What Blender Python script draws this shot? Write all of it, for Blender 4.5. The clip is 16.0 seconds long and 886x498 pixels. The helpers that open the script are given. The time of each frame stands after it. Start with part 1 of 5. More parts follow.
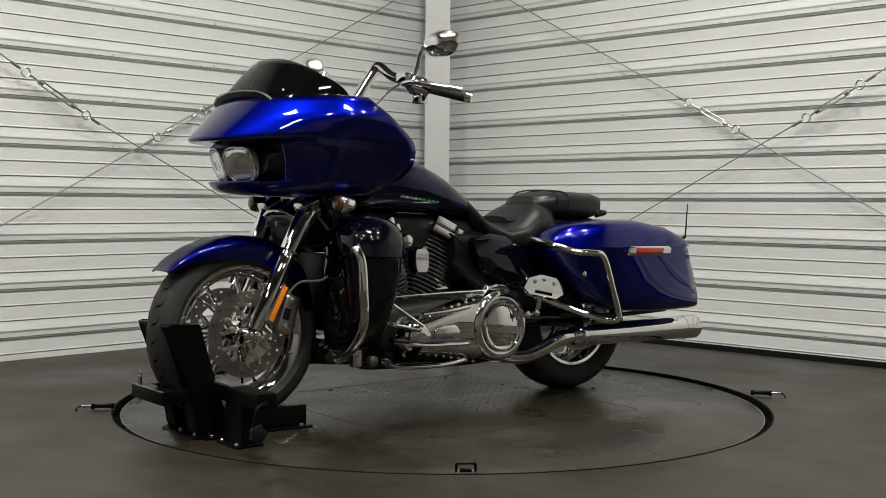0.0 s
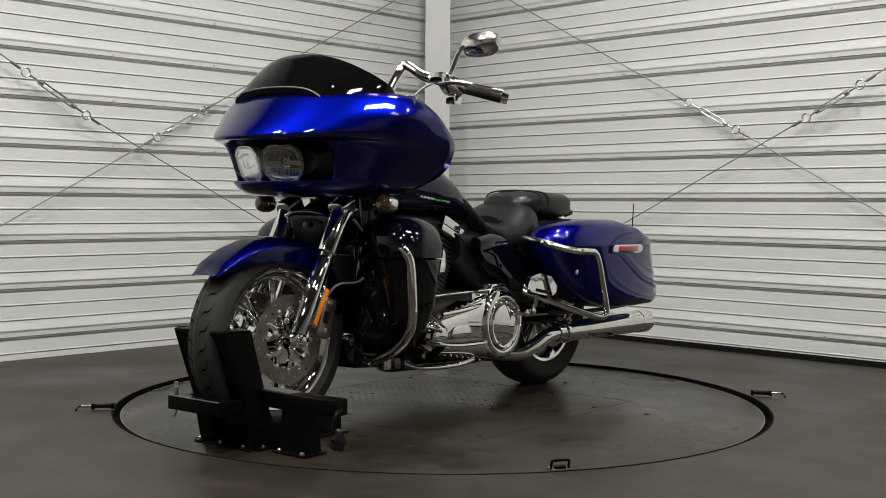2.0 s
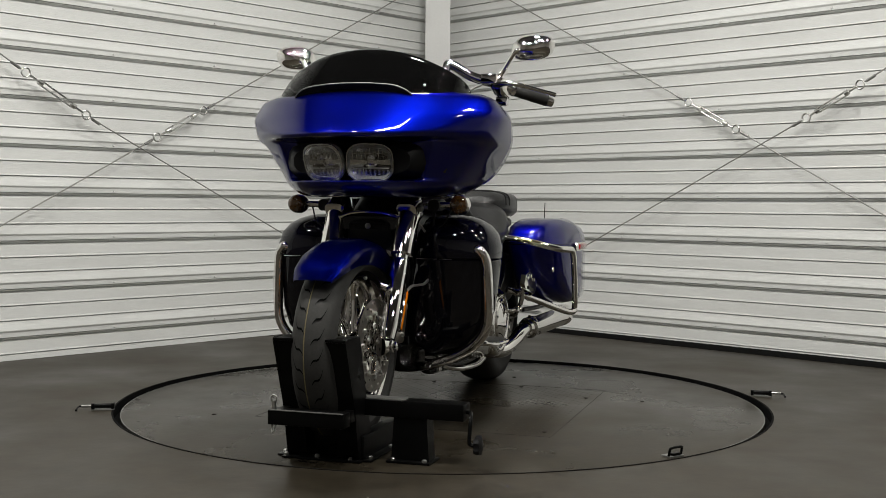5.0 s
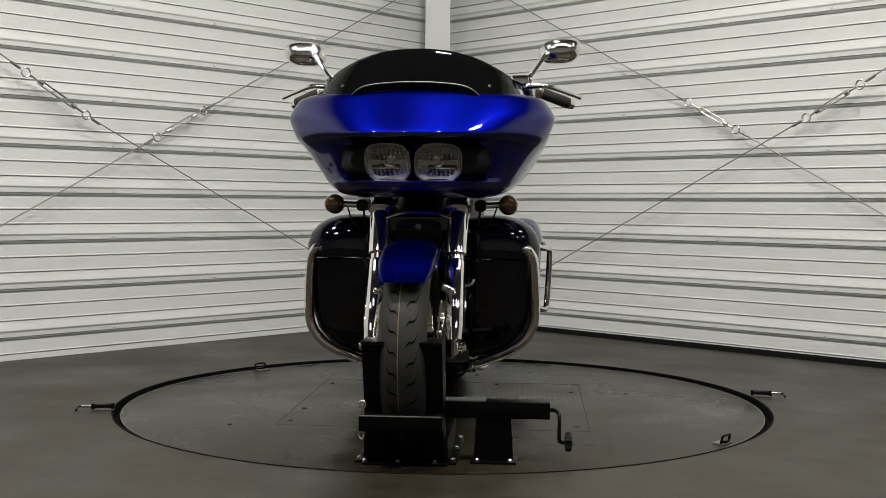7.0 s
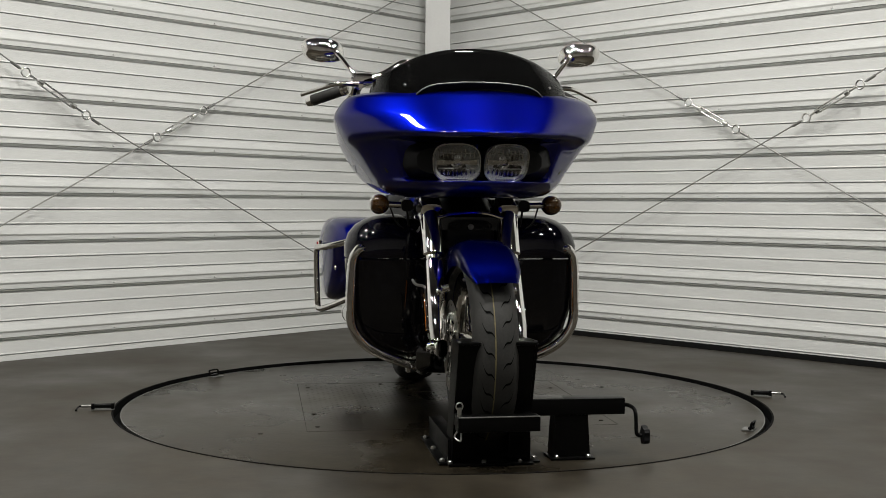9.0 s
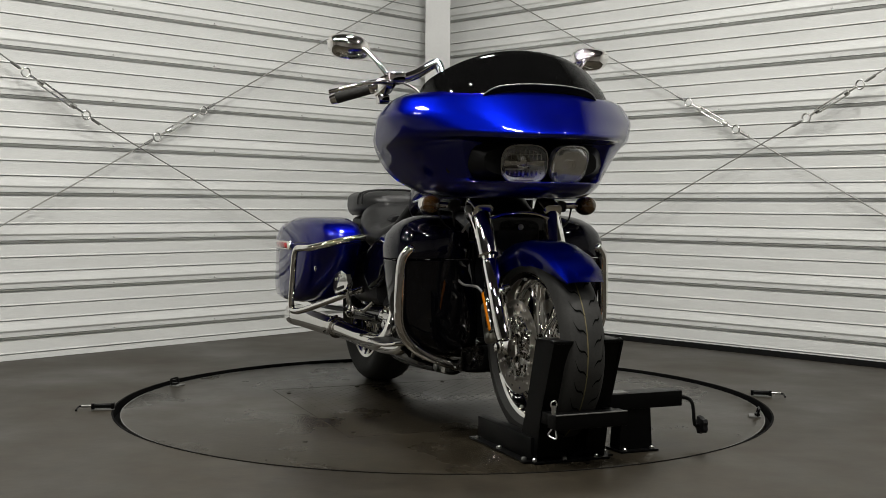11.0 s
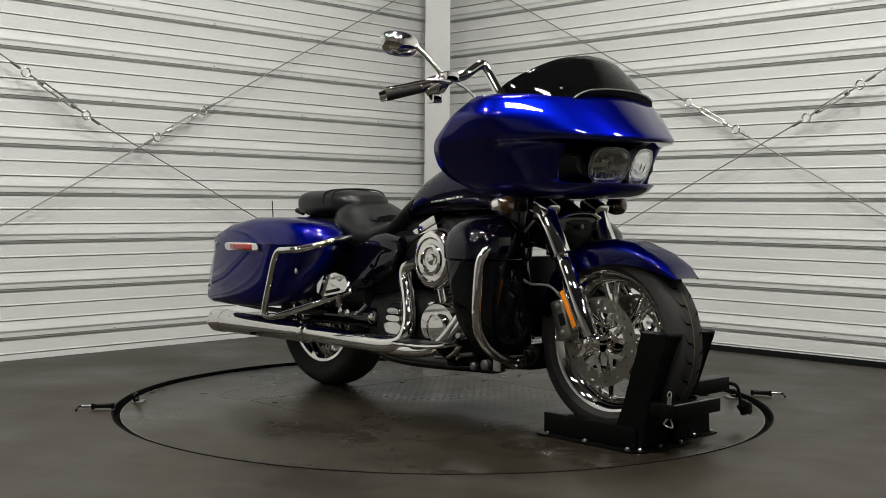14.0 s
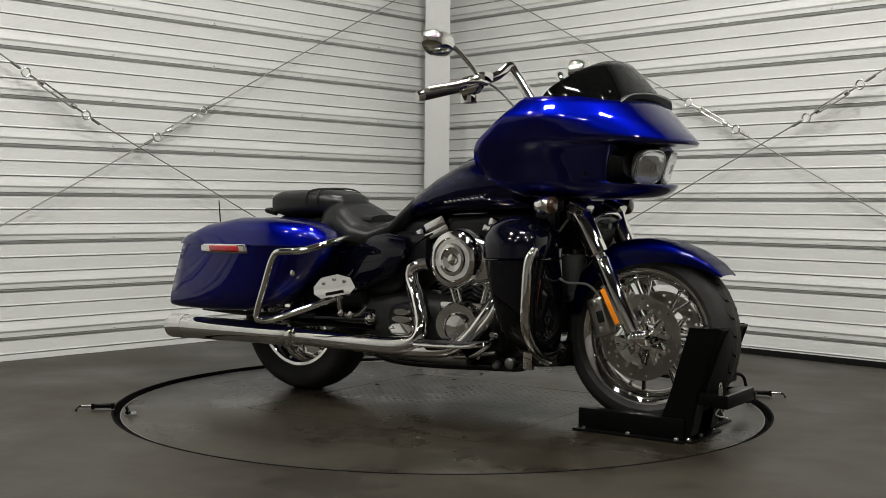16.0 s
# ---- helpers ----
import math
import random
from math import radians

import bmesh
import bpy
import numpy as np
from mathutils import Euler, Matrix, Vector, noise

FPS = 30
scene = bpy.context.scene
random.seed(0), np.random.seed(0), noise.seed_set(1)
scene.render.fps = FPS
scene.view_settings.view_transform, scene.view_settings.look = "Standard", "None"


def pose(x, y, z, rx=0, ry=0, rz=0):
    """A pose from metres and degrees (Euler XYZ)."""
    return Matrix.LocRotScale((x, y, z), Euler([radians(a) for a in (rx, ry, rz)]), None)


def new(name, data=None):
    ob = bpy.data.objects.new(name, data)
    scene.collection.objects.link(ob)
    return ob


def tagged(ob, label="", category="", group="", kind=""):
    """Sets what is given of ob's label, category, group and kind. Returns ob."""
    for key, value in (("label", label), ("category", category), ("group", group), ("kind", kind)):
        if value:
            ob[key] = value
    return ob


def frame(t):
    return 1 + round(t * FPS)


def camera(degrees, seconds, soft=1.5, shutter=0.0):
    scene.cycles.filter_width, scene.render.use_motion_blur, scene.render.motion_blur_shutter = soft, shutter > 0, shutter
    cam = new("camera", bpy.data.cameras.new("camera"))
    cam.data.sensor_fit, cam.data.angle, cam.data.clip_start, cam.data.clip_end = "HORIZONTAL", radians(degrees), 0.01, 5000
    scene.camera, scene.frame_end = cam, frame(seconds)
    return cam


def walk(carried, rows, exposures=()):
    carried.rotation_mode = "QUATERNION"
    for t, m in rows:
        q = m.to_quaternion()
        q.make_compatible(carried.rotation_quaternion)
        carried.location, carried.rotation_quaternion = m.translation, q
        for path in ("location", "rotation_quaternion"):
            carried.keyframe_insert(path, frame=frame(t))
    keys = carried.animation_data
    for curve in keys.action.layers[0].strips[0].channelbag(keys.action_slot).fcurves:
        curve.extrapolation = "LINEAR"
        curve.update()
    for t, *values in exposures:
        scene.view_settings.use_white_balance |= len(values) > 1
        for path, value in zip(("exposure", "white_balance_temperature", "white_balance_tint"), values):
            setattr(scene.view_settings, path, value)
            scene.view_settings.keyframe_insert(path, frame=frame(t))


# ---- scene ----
cam = camera(42.2, 16.0, soft=0.8)
EYE = pose(0, -4.5662, 0.7906, 90 - 2.2137, 0, 0.0379) @ pose(0, 0, 0, 0, 0, 0.4155)
walk(cam, [(0, EYE), (16, EYE)], exposures=[(0, 0.0), (16, 0.0)])


def spin(t):
    """Turn of the turntable in degrees."""
    s = (t - 8) / 8
    return 54.000 * s - 0.645 * s * s - 0.424 * s ** 3


BIKE_TURN, BIKE_OFF = 2.3, -0.0276

# ---- light ----
world = bpy.data.worlds.new("world")
scene.world = world
world.use_nodes = True
world.node_tree.nodes["Background"].inputs[0].default_value = (0.5, 0.53, 0.6, 1)
world.node_tree.nodes["Background"].inputs[1].default_value = 0.02
CEIL = 3.9


def area(name, x, y, z, sx, sy, power, colour=(0.965, 0.95, 0.90)):
    d = bpy.data.lights.new(name, "AREA")
    d.shape, d.size, d.size_y, d.energy, d.color = "RECTANGLE", sx, sy, power, colour
    ob = new(name, d)
    ob.matrix_world = pose(x, y, z)
    return ob


# x, y, width, depth, watts
LAMPS = [(0.3, -1.9, 0.9, 0.2, 95), (-1.9, -1.5, 0.30, 0.30, 84), (2.2, -1.3, 0.30, 0.30, 51), (0.2, 0.4, 0.30, 0.30, 69),
         (-2.4, -4.4, 0.30, 0.30, 40), (2.4, -4.4, 0.30, 0.30, 37), (-1.0, -3.3, 0.26, 0.26, 28), (1.3, -3.3, 0.26, 0.26, 26),
         (-3.4, -2.7, 0.26, 0.26, 26), (3.4, -2.8, 0.26, 0.26, 17)]
for x, y, sx, sy, watts in LAMPS:
    area("ceiling_lamp_light", x, y, CEIL - 0.10, sx, sy, watts)

# ---- materials ----


def shader(name, colour, rough=0.5, metal=0.0, coat=0.0, var=0.15, scale=6.0, fine=80.0, bump=0.0, bump_scale=200.0,
           rough_var=0.1, trans=0.0, ior=1.5, emit=0.0, stretch=(1, 1, 1), random=0.0, spec=0.5, tint=(1, 1, 1)):
    m = bpy.data.materials.new(name)
    m.use_nodes = True
    nt = m.node_tree
    b = nt.nodes["Principled BSDF"]
    co = nt.nodes.new("ShaderNodeTexCoord")
    mp = nt.nodes.new("ShaderNodeMapping")
    mp.inputs["Scale"].default_value = stretch
    nt.links.new(co.outputs["Object"], mp.inputs[0])
    n1 = nt.nodes.new("ShaderNodeTexNoise")
    n1.inputs["Scale"].default_value, n1.inputs["Detail"].default_value = scale, 6
    n2 = nt.nodes.new("ShaderNodeTexNoise")
    n2.inputs["Scale"].default_value, n2.inputs["Detail"].default_value = fine, 3
    for n in (n1, n2):
        nt.links.new(mp.outputs[0], n.inputs["Vector"])
    add = nt.nodes.new("ShaderNodeMath")
    add.operation = "ADD"
    nt.links.new(n1.outputs[0], add.inputs[0]), nt.links.new(n2.outputs[0], add.inputs[1])
    rng = nt.nodes.new("ShaderNodeMapRange")
    rng.inputs["From Min"].default_value, rng.inputs["From Max"].default_value = 0.6, 1.4
    rng.inputs["To Min"].default_value, rng.inputs["To Max"].default_value = 1 - var, 1 + var
    nt.links.new(add.outputs[0], rng.inputs["Value"])
    mul = nt.nodes.new("ShaderNodeVectorMath")
    mul.operation = "SCALE"
    mul.inputs[0].default_value = colour
    out = rng.outputs[0]
    if random:
        info = nt.nodes.new("ShaderNodeObjectInfo")
        r2 = nt.nodes.new("ShaderNodeMapRange")
        r2.inputs["To Min"].default_value, r2.inputs["To Max"].default_value = 1 - random, 1 + random
        nt.links.new(info.outputs["Random"], r2.inputs["Value"])
        mm = nt.nodes.new("ShaderNodeMath")
        mm.operation = "MULTIPLY"
        nt.links.new(out, mm.inputs[0]), nt.links.new(r2.outputs[0], mm.inputs[1])
        out = mm.outputs[0]
    nt.links.new(out, mul.inputs["Scale"])
    nt.links.new(mul.outputs[0], b.inputs["Base Color"])
    rr = nt.nodes.new("ShaderNodeMapRange")
    rr.inputs["From Min"].default_value, rr.inputs["From Max"].default_value = 0.3, 0.7
    rr.inputs["To Min"].default_value, rr.inputs["To Max"].default_value = rough * (1 - rough_var), rough * (1 + rough_var)
    nt.links.new(n1.outputs[0], rr.inputs["Value"])
    nt.links.new(rr.outputs[0], b.inputs["Roughness"])
    b.inputs["Metallic"].default_value, b.inputs["IOR"].default_value = metal, ior
    b.inputs["Coat Weight"].default_value, b.inputs["Coat Roughness"].default_value = coat, 0.025
    b.inputs["Transmission Weight"].default_value = trans
    b.inputs["Specular IOR Level"].default_value = spec
    b.inputs["Specular Tint"].default_value = (*tint, 1)
    if emit:
        b.inputs["Emission Color"].default_value, b.inputs["Emission Strength"].default_value = (*colour, 1), emit
    if bump:
        nb = nt.nodes.new("ShaderNodeTexNoise")
        nb.inputs["Scale"].default_value, nb.inputs["Detail"].default_value = bump_scale, 4
        nt.links.new(mp.outputs[0], nb.inputs["Vector"])
        bp = nt.nodes.new("ShaderNodeBump")
        bp.inputs["Strength"].default_value, bp.inputs["Distance"].default_value = bump, 0.002
        nt.links.new(nb.outputs[0], bp.inputs["Height"])
        nt.links.new(bp.outputs[0], b.inputs["Normal"])
    return m


M_WALL = shader("painted_sheet_metal", (0.56, 0.565, 0.55), 0.45, var=0.07, scale=1.4, fine=30, bump=0.35, bump_scale=30, stretch=(1, 1, 9))
M_PLAIN = shader("plain_wall_paint", (0.28, 0.27, 0.255), 0.6, var=0.10, scale=1.5)
M_CEIL = shader("ceiling_paint", (0.05, 0.05, 0.05), 0.7, var=0.06, scale=1.5)
M_STEEL_POST = shader("painted_steel_post", (0.50, 0.50, 0.49), 0.5, var=0.04)
M_FLOOR = shader("dark_sealed_floor", (0.0185, 0.0150, 0.0100), 0.43, spec=0.34, tint=(1.0, 0.96, 0.86), var=0.5, scale=1.6, fine=14, bump=0.18, bump_scale=35, rough_var=0.3)
M_DISC = shader("dark_painted_plate", (0.0160, 0.0130, 0.0086), 0.31, spec=0.36, tint=(1.0, 0.96, 0.86), var=0.55, scale=2.2, fine=18, bump=0.2, bump_scale=45, rough_var=0.35)
M_BLACKGAP = shader("black_rubber_edge", (0.003, 0.003, 0.003), 0.9, var=0.3, spec=0.05)
M_SEAM = shader("worn_plate_joint", (0.0125, 0.0104, 0.0072), 0.5, spec=0.2, var=0.4, fine=60)
M_GREY_STEEL = shader("dull_steel", (0.22, 0.22, 0.21), 0.45, metal=0.8, var=0.2, fine=120)
M_ZINC = shader("bright_zinc", (0.55, 0.55, 0.53), 0.28, metal=1, var=0.12, fine=150)
M_CABLE = shader("galvanised_wire_rope", (0.24, 0.24, 0.225), 0.5, metal=0.6, var=0.3, fine=300)
M_CHROME = shader("chrome", (0.80, 0.785, 0.76), 0.035, metal=1, var=0.03, rough_var=0.4)
M_BLACKCHROME = shader("black_chrome", (0.09, 0.09, 0.09), 0.10, metal=1, var=0.1)
M_SATIN = shader("satin_steel", (0.40, 0.38, 0.345), 0.34, metal=1, var=0.12, scale=20, fine=300)
M_BLUE = shader("blue_candy_paint", (0.0003, 0.0028, 0.145), 0.37, tint=(0.02, 0.03, 0.30), metal=0.97, coat=1.0, var=0.08, scale=3, fine=900, rough_var=0.1)
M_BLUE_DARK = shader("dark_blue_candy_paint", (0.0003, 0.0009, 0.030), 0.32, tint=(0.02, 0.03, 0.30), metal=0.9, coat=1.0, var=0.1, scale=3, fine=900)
M_BLACK = shader("black_gloss_paint", (0.002, 0.002, 0.003), 0.3, coat=0.9, var=0.1, spec=0.0)
M_INDIGO = shader("near_black_blue_paint", (0.0015, 0.0015, 0.0045), 0.3, coat=1.0, var=0.1, spec=0.0)
M_PLASTIC = shader("black_plastic", (0.004, 0.004, 0.0045), 0.42, spec=0.22, var=0.2, bump=0.1, bump_scale=500)
M_POWDER = shader("black_powder_coat", (0.0022, 0.0022, 0.0022), 0.30, spec=0.09, var=0.25, bump=0.1, bump_scale=400)
M_LEATHER = shader("black_leather", (0.0045, 0.0045, 0.0045), 0.38, spec=0.36, var=0.25, scale=12, fine=160, bump=0.3, bump_scale=60)
M_RUBBER = shader("tyre_rubber", (0.021, 0.0205, 0.019), 0.62, spec=0.28, var=0.25, scale=10, fine=120, bump=0.2, bump_scale=200)
M_GROOVE = shader("groove_shade_black", (0.003, 0.003, 0.003), 0.95, var=0.1, spec=0.05)
M_STRIPE = shader("faded_tread_stripe", (0.10, 0.085, 0.035), 0.8, var=0.4, fine=90)
M_SCREEN = shader("smoked_windscreen", (0.004, 0.004, 0.004), 0.05, spec=0.32, var=0.05, coat=0.15)
M_GLASS = shader("clear_lens", (0.95, 0.96, 0.97), 0.03, trans=1.0, var=0.0, ior=1.45)
M_REFLECTOR = shader("lamp_reflector", (0.90, 0.90, 0.88), 0.22, metal=0.30, var=0.1)
M_AMBER = shader("amber_lens", (0.75, 0.22, 0.01), 0.25, var=0.1, coat=0.5)
M_AMBER_DARK = shader("smoked_amber_lens", (0.050, 0.022, 0.004), 0.08, var=0.1, coat=0.8)
M_RED = shader("red_lens", (0.30, 0.010, 0.012), 0.2, var=0.12, coat=0.8)
M_ENGINE = shader("black_engine_casting", (0.005, 0.005, 0.0055), 0.36, spec=0.3, var=0.25, fine=150)
M_CASE = shader("dark_crinkle_casting", (0.010, 0.010, 0.010), 0.40, spec=0.35, var=0.2, fine=200)
M_FIN = shader("machined_fin", (0.30, 0.30, 0.29), 0.35, metal=0.9, var=0.15)
M_LAMP = shader("lamp_diffuser", (1.0, 0.96, 0.88), 0.4, var=0.0, emit=14.0)
M_DECAL = shader("green_foil_decal", (0.05, 0.30, 0.10), 0.35, metal=0.6, var=0.6, fine=60)
M_WHITE = shader("white_print", (0.7, 0.7, 0.7), 0.5, var=0.1)

# ---- mesh helpers ----


def to_mesh(name, bm, material, angle=38):
    bmesh.ops.recalc_face_normals(bm, faces=bm.faces)
    for f in bm.faces:
        f.smooth = True
    me = bpy.data.meshes.new(name)
    bm.to_mesh(me)
    bm.free()
    me.set_sharp_from_angle(angle=radians(angle))
    me.materials.append(material)
    return me


def part(name, bm, material, parent=None, label="", angle=38):
    ob = new(name, to_mesh(name, bm, material, angle))
    ob.parent = parent
    return tagged(ob, label)


def join(*bms):
    out = bmesh.new()
    for bm in bms:
        me = bpy.data.meshes.new("tmp")
        bm.to_mesh(me)
        bm.free()
        out.from_mesh(me)
        bpy.data.meshes.remove(me)
    return out


def moved(bm, m):
    bmesh.ops.transform(bm, matrix=m, verts=bm.verts)
    return bm


def mirrored(bm):
    bmesh.ops.scale(bm, vec=(-1, 1, 1), verts=bm.verts)
    return bm


def box(x0, x1, y0, y1, z0, z1, bevel=0.004, seg=2):
    bm = bmesh.new()
    bmesh.ops.create_cube(bm, size=1)
    bmesh.ops.scale(bm, vec=(x1 - x0, y1 - y0, z1 - z0), verts=bm.verts)
    bmesh.ops.translate(bm, vec=((x0 + x1) / 2, (y0 + y1) / 2, (z0 + z1) / 2), verts=bm.verts)
    if bevel:
        bmesh.ops.bevel(bm, geom=bm.edges[:], offset=bevel, segments=seg, profile=0.6, affect="EDGES")
    return bm


def loft(rings, cap=True, closed=True):
    bm = bmesh.new()
    rows = [[bm.verts.new(v) for v in r] for r in rings]
    n = len(rows[0])
    for a, b in zip(rows, rows[1:]):
        for i in range(n if closed else n - 1):
            j = (i + 1) % n
            bm.faces.new((a[i], a[j], b[j], b[i]))
    if cap:
        bm.faces.new(rows[0]), bm.faces.new(rows[-1])
    return bm


def smooth_path(pts, steps=6):
    pts = [Vector(p) for p in pts]
    ext = [pts[0] * 2 - pts[1]] + pts + [pts[-1] * 2 - pts[-2]]
    out = []
    for i in range(1, len(ext) - 2):
        p0, p1, p2, p3 = ext[i - 1:i + 3]
        for k in range(steps):
            t = k / steps
            out.append(0.5 * (2 * p1 + (p2 - p0) * t + (2 * p0 - 5 * p1 + 4 * p2 - p3) * t * t + (3 * p1 - p0 - 3 * p2 + p3) * t ** 3))
    return out + [pts[-1]]


def tube(pts, r, steps=6, n=12, smooth=True):
    """A round bar along pts; r is one radius or one for each point."""
    path = smooth_path(pts, steps) if smooth else [Vector(p) for p in pts]
    if isinstance(r, (int, float)):
        rad = [r] * len(path)
    else:
        rad = [np.interp(i * (len(r) - 1) / (len(path) - 1), range(len(r)), r) for i in range(len(path))]
    up, rings = None, []
    for i, c in enumerate(path):
        d = (path[min(i + 1, len(path) - 1)] - path[max(i - 1, 0)]).normalized()
        up = d.orthogonal() if up is None else up - d * up.dot(d)
        up.normalize()
        side = d.cross(up)
        rings.append([c + (up * math.cos(2 * math.pi * k / n) + side * math.sin(2 * math.pi * k / n)) * rad[i] for k in range(n)])
    return loft(rings)


def lathe(profile, m, n=32, closed=False):
    """Turns (radius, height) pairs round the local z axis of m."""
    rings = [[m @ Vector((r * math.cos(2 * math.pi * k / n), r * math.sin(2 * math.pi * k / n), h)) for k in range(n)] for r, h in profile]
    if closed:
        rings.append(rings[0])
    bm = loft(rings, cap=not closed)
    if closed:
        bmesh.ops.remove_doubles(bm, verts=bm.verts, dist=1e-6)
    return bm


def axis_x(x, y, z, sign=1):
    """A pose whose local z runs along +x (or -x)."""
    return pose(x, y, z, 0, 90 * sign, 0)


def super_ring(cx, cz, hw, hh, y, n=24, power=3.0, shear=0.0, lean=0.0):
    """A rounded rectangle across the y axis; shear slides y with height, lean slides x with height."""
    out = []
    for k in range(n):
        a = 2 * math.pi * (k + 0.5) / n
        c, s = math.cos(a), math.sin(a)
        x, z = hw * math.copysign(abs(c) ** (2 / power), c), hh * math.copysign(abs(s) ** (2 / power), s)
        out.append(Vector((cx + x + lean * z, y + shear * z, cz + z)))
    return out


def both(name, make, material, parent, label="", angle=38):
    """The same part on both sides of the thing."""
    return [part(name, make() if s > 0 else mirrored(make()), material, parent, label, angle) for s in (1, -1)]


# ---- room ----
CORNER = Vector((-0.0438, 3.2386, 0))
DIR_L, IN_L = Vector((-0.6831, -0.7303, 0)), Vector((0.7303, -0.6831, 0))
DIR_R, IN_R = Vector((0.7095, -0.7047, 0)), Vector((-0.7047, -0.7095, 0))
WALL_LEN, PITCH, RIB = 8.6, 0.2366, 0.120


def wall_profile(first):
    """Depth and height pairs of the ribbed sheet, from the floor to the ceiling: a double rib, then two fine joints."""
    out, k = [(0.0, 0.012)], 0
    z = first - PITCH / 3
    while z < CEIL - 0.1:
        if k % 3 == 1:
            rib = ((0.0, -0.013), (-0.024, -0.0125), (-0.024, -0.004), (-0.009, -0.0035), (-0.001, 0.0015), (0.0, 0.0035), (-0.012, 0.004), (-0.012, 0.0072),
                   (0.003, 0.0076), (0.003, 0.027), (0.0035, 0.030), (0.0075, 0.036), (0.0085, 0.039), (0.004, 0.062), (0.0, 0.078))
            out += [(o, z + h) for o, h in rib]
        elif z > 0.025:
            z += 0.008 if k % 3 == 2 else 0.002
            out += [(0.0, z - 0.0035), (-0.011, z - 0.003), (-0.011, z + 0.001), (0.001, z + 0.0015), (0.002, z + 0.003), (0.0015, z + 0.006), (0.0, z + 0.009)]
        k += 1
        z = first + PITCH / 3 * (k - 1)
    return out + [(0.0, CEIL)]


def ribbed_wall(name, d, inward, first, label):
    prof = wall_profile(first)
    rows = [[CORNER + d * s + inward * o + Vector((0, 0, z)) for o, z in prof] for s in (-0.1, WALL_LEN)]
    bm = bmesh.new()
    a, b = ([bm.verts.new(v) for v in r] for r in rows)
    for i in range(len(a) - 1):
        bm.faces.new((a[i], b[i], b[i + 1], a[i + 1]))
    back = [[bm.verts.new(CORNER + d * s - inward * 0.08 + Vector((0, 0, z))) for z in (0, CEIL)] for s in (-0.1, WALL_LEN)]
    bm.faces.new((back[0][0], back[1][0], back[1][1], back[0][1]))
    ob = part(name, bm, M_WALL, None, label, 20)
    return tagged(ob, label, "wall", kind="structure")


wall_left = ribbed_wall("wall_west", DIR_L, IN_L, RIB, "white ribbed sheet-metal wall with dark horizontal ribs")
wall_right = ribbed_wall("wall_east", DIR_R, IN_R, RIB, "white ribbed sheet-metal wall above a dark floor strip")
screw_bm = join(lathe([(0.0045, 0), (0.0045, 0.004), (0.003, 0.005)], Matrix(), 8), lathe([(0.007, 0), (0.007, 0.0015)], Matrix(), 10))
screw_mesh = to_mesh("screw", screw_bm, M_STEEL_POST)
for wall, d, inward, start in ((wall_left, DIR_L, IN_L, 0.56), (wall_right, DIR_R, IN_R, 0.90)):
    for row in range(10):
        for k in range(5):
            ob = new("screw", screw_mesh)
            ob.parent = wall
            q = inward.to_track_quat("Z", "Y").to_matrix().to_4x4()
            ob.matrix_basis = Matrix.Translation(CORNER + d * (start + 0.635 * k) + inward * 0.0030 + Vector((0, 0, RIB + 0.018 + row * PITCH))) @ q

END_L, END_R = CORNER + DIR_L * WALL_LEN, CORNER + DIR_R * WALL_LEN
BACK = -8.0


def plain_wall(name, a, b, label):
    a, b = Vector(a), Vector(b)
    d = (b - a).normalized()
    n = Vector((-d.y, d.x, 0)) * 0.1
    rings = [[v, v + n, v + n + Vector((0, 0, CEIL)), v + Vector((0, 0, CEIL))] for v in (a, b)]
    return tagged(part(name, loft(rings), M_PLAIN), label, "wall", kind="structure")


plain_wall("wall_side_west", (END_L.x, BACK, 0), (END_L.x, END_L.y, 0), "plain grey painted side wall")
plain_wall("wall_side_east", (END_R.x, END_R.y, 0), (END_R.x, BACK, 0), "plain grey painted side wall")
plain_wall("wall_back", (END_R.x, BACK, 0), (END_L.x, BACK, 0), "plain grey painted back wall")
tagged(part("ceiling", box(-6.2, 6.2, BACK - 0.2, 3.8, CEIL, CEIL + 0.1, 0), M_CEIL), "plain dark grey painted ceiling above the room", "ceiling", kind="structure")

# corner post: an upright steel column with a flat face
post = tagged(part("column", join(box(-0.1270, 0.0307, 2.800, 2.814, 0, CEIL, 0.002), box(-0.052, -0.040, 2.814, 2.980, 0, CEIL, 0), box(-0.1270, 0.0307, 2.980, 2.994, 0, CEIL, 0.002)), M_STEEL_POST),
              "light grey painted steel column in the corner", "column", kind="structure")

# dark strip along the foot of the right wall
rows = []
for s in (0.0, WALL_LEN):
    b = CORNER + DIR_R * s
    rows.append([b + IN_R * 0.004, b + IN_R * 0.055, b + IN_R * 0.055 + Vector((0, 0, 0.012)), b + IN_R * 0.022 + Vector((0, 0, 0.034)), b + IN_R * 0.004 + Vector((0, 0, 0.034))])
tagged(part("baseboard", loft(rows), M_BLACKGAP), "black rubber strip along the wall foot", "baseboard", kind="structure")

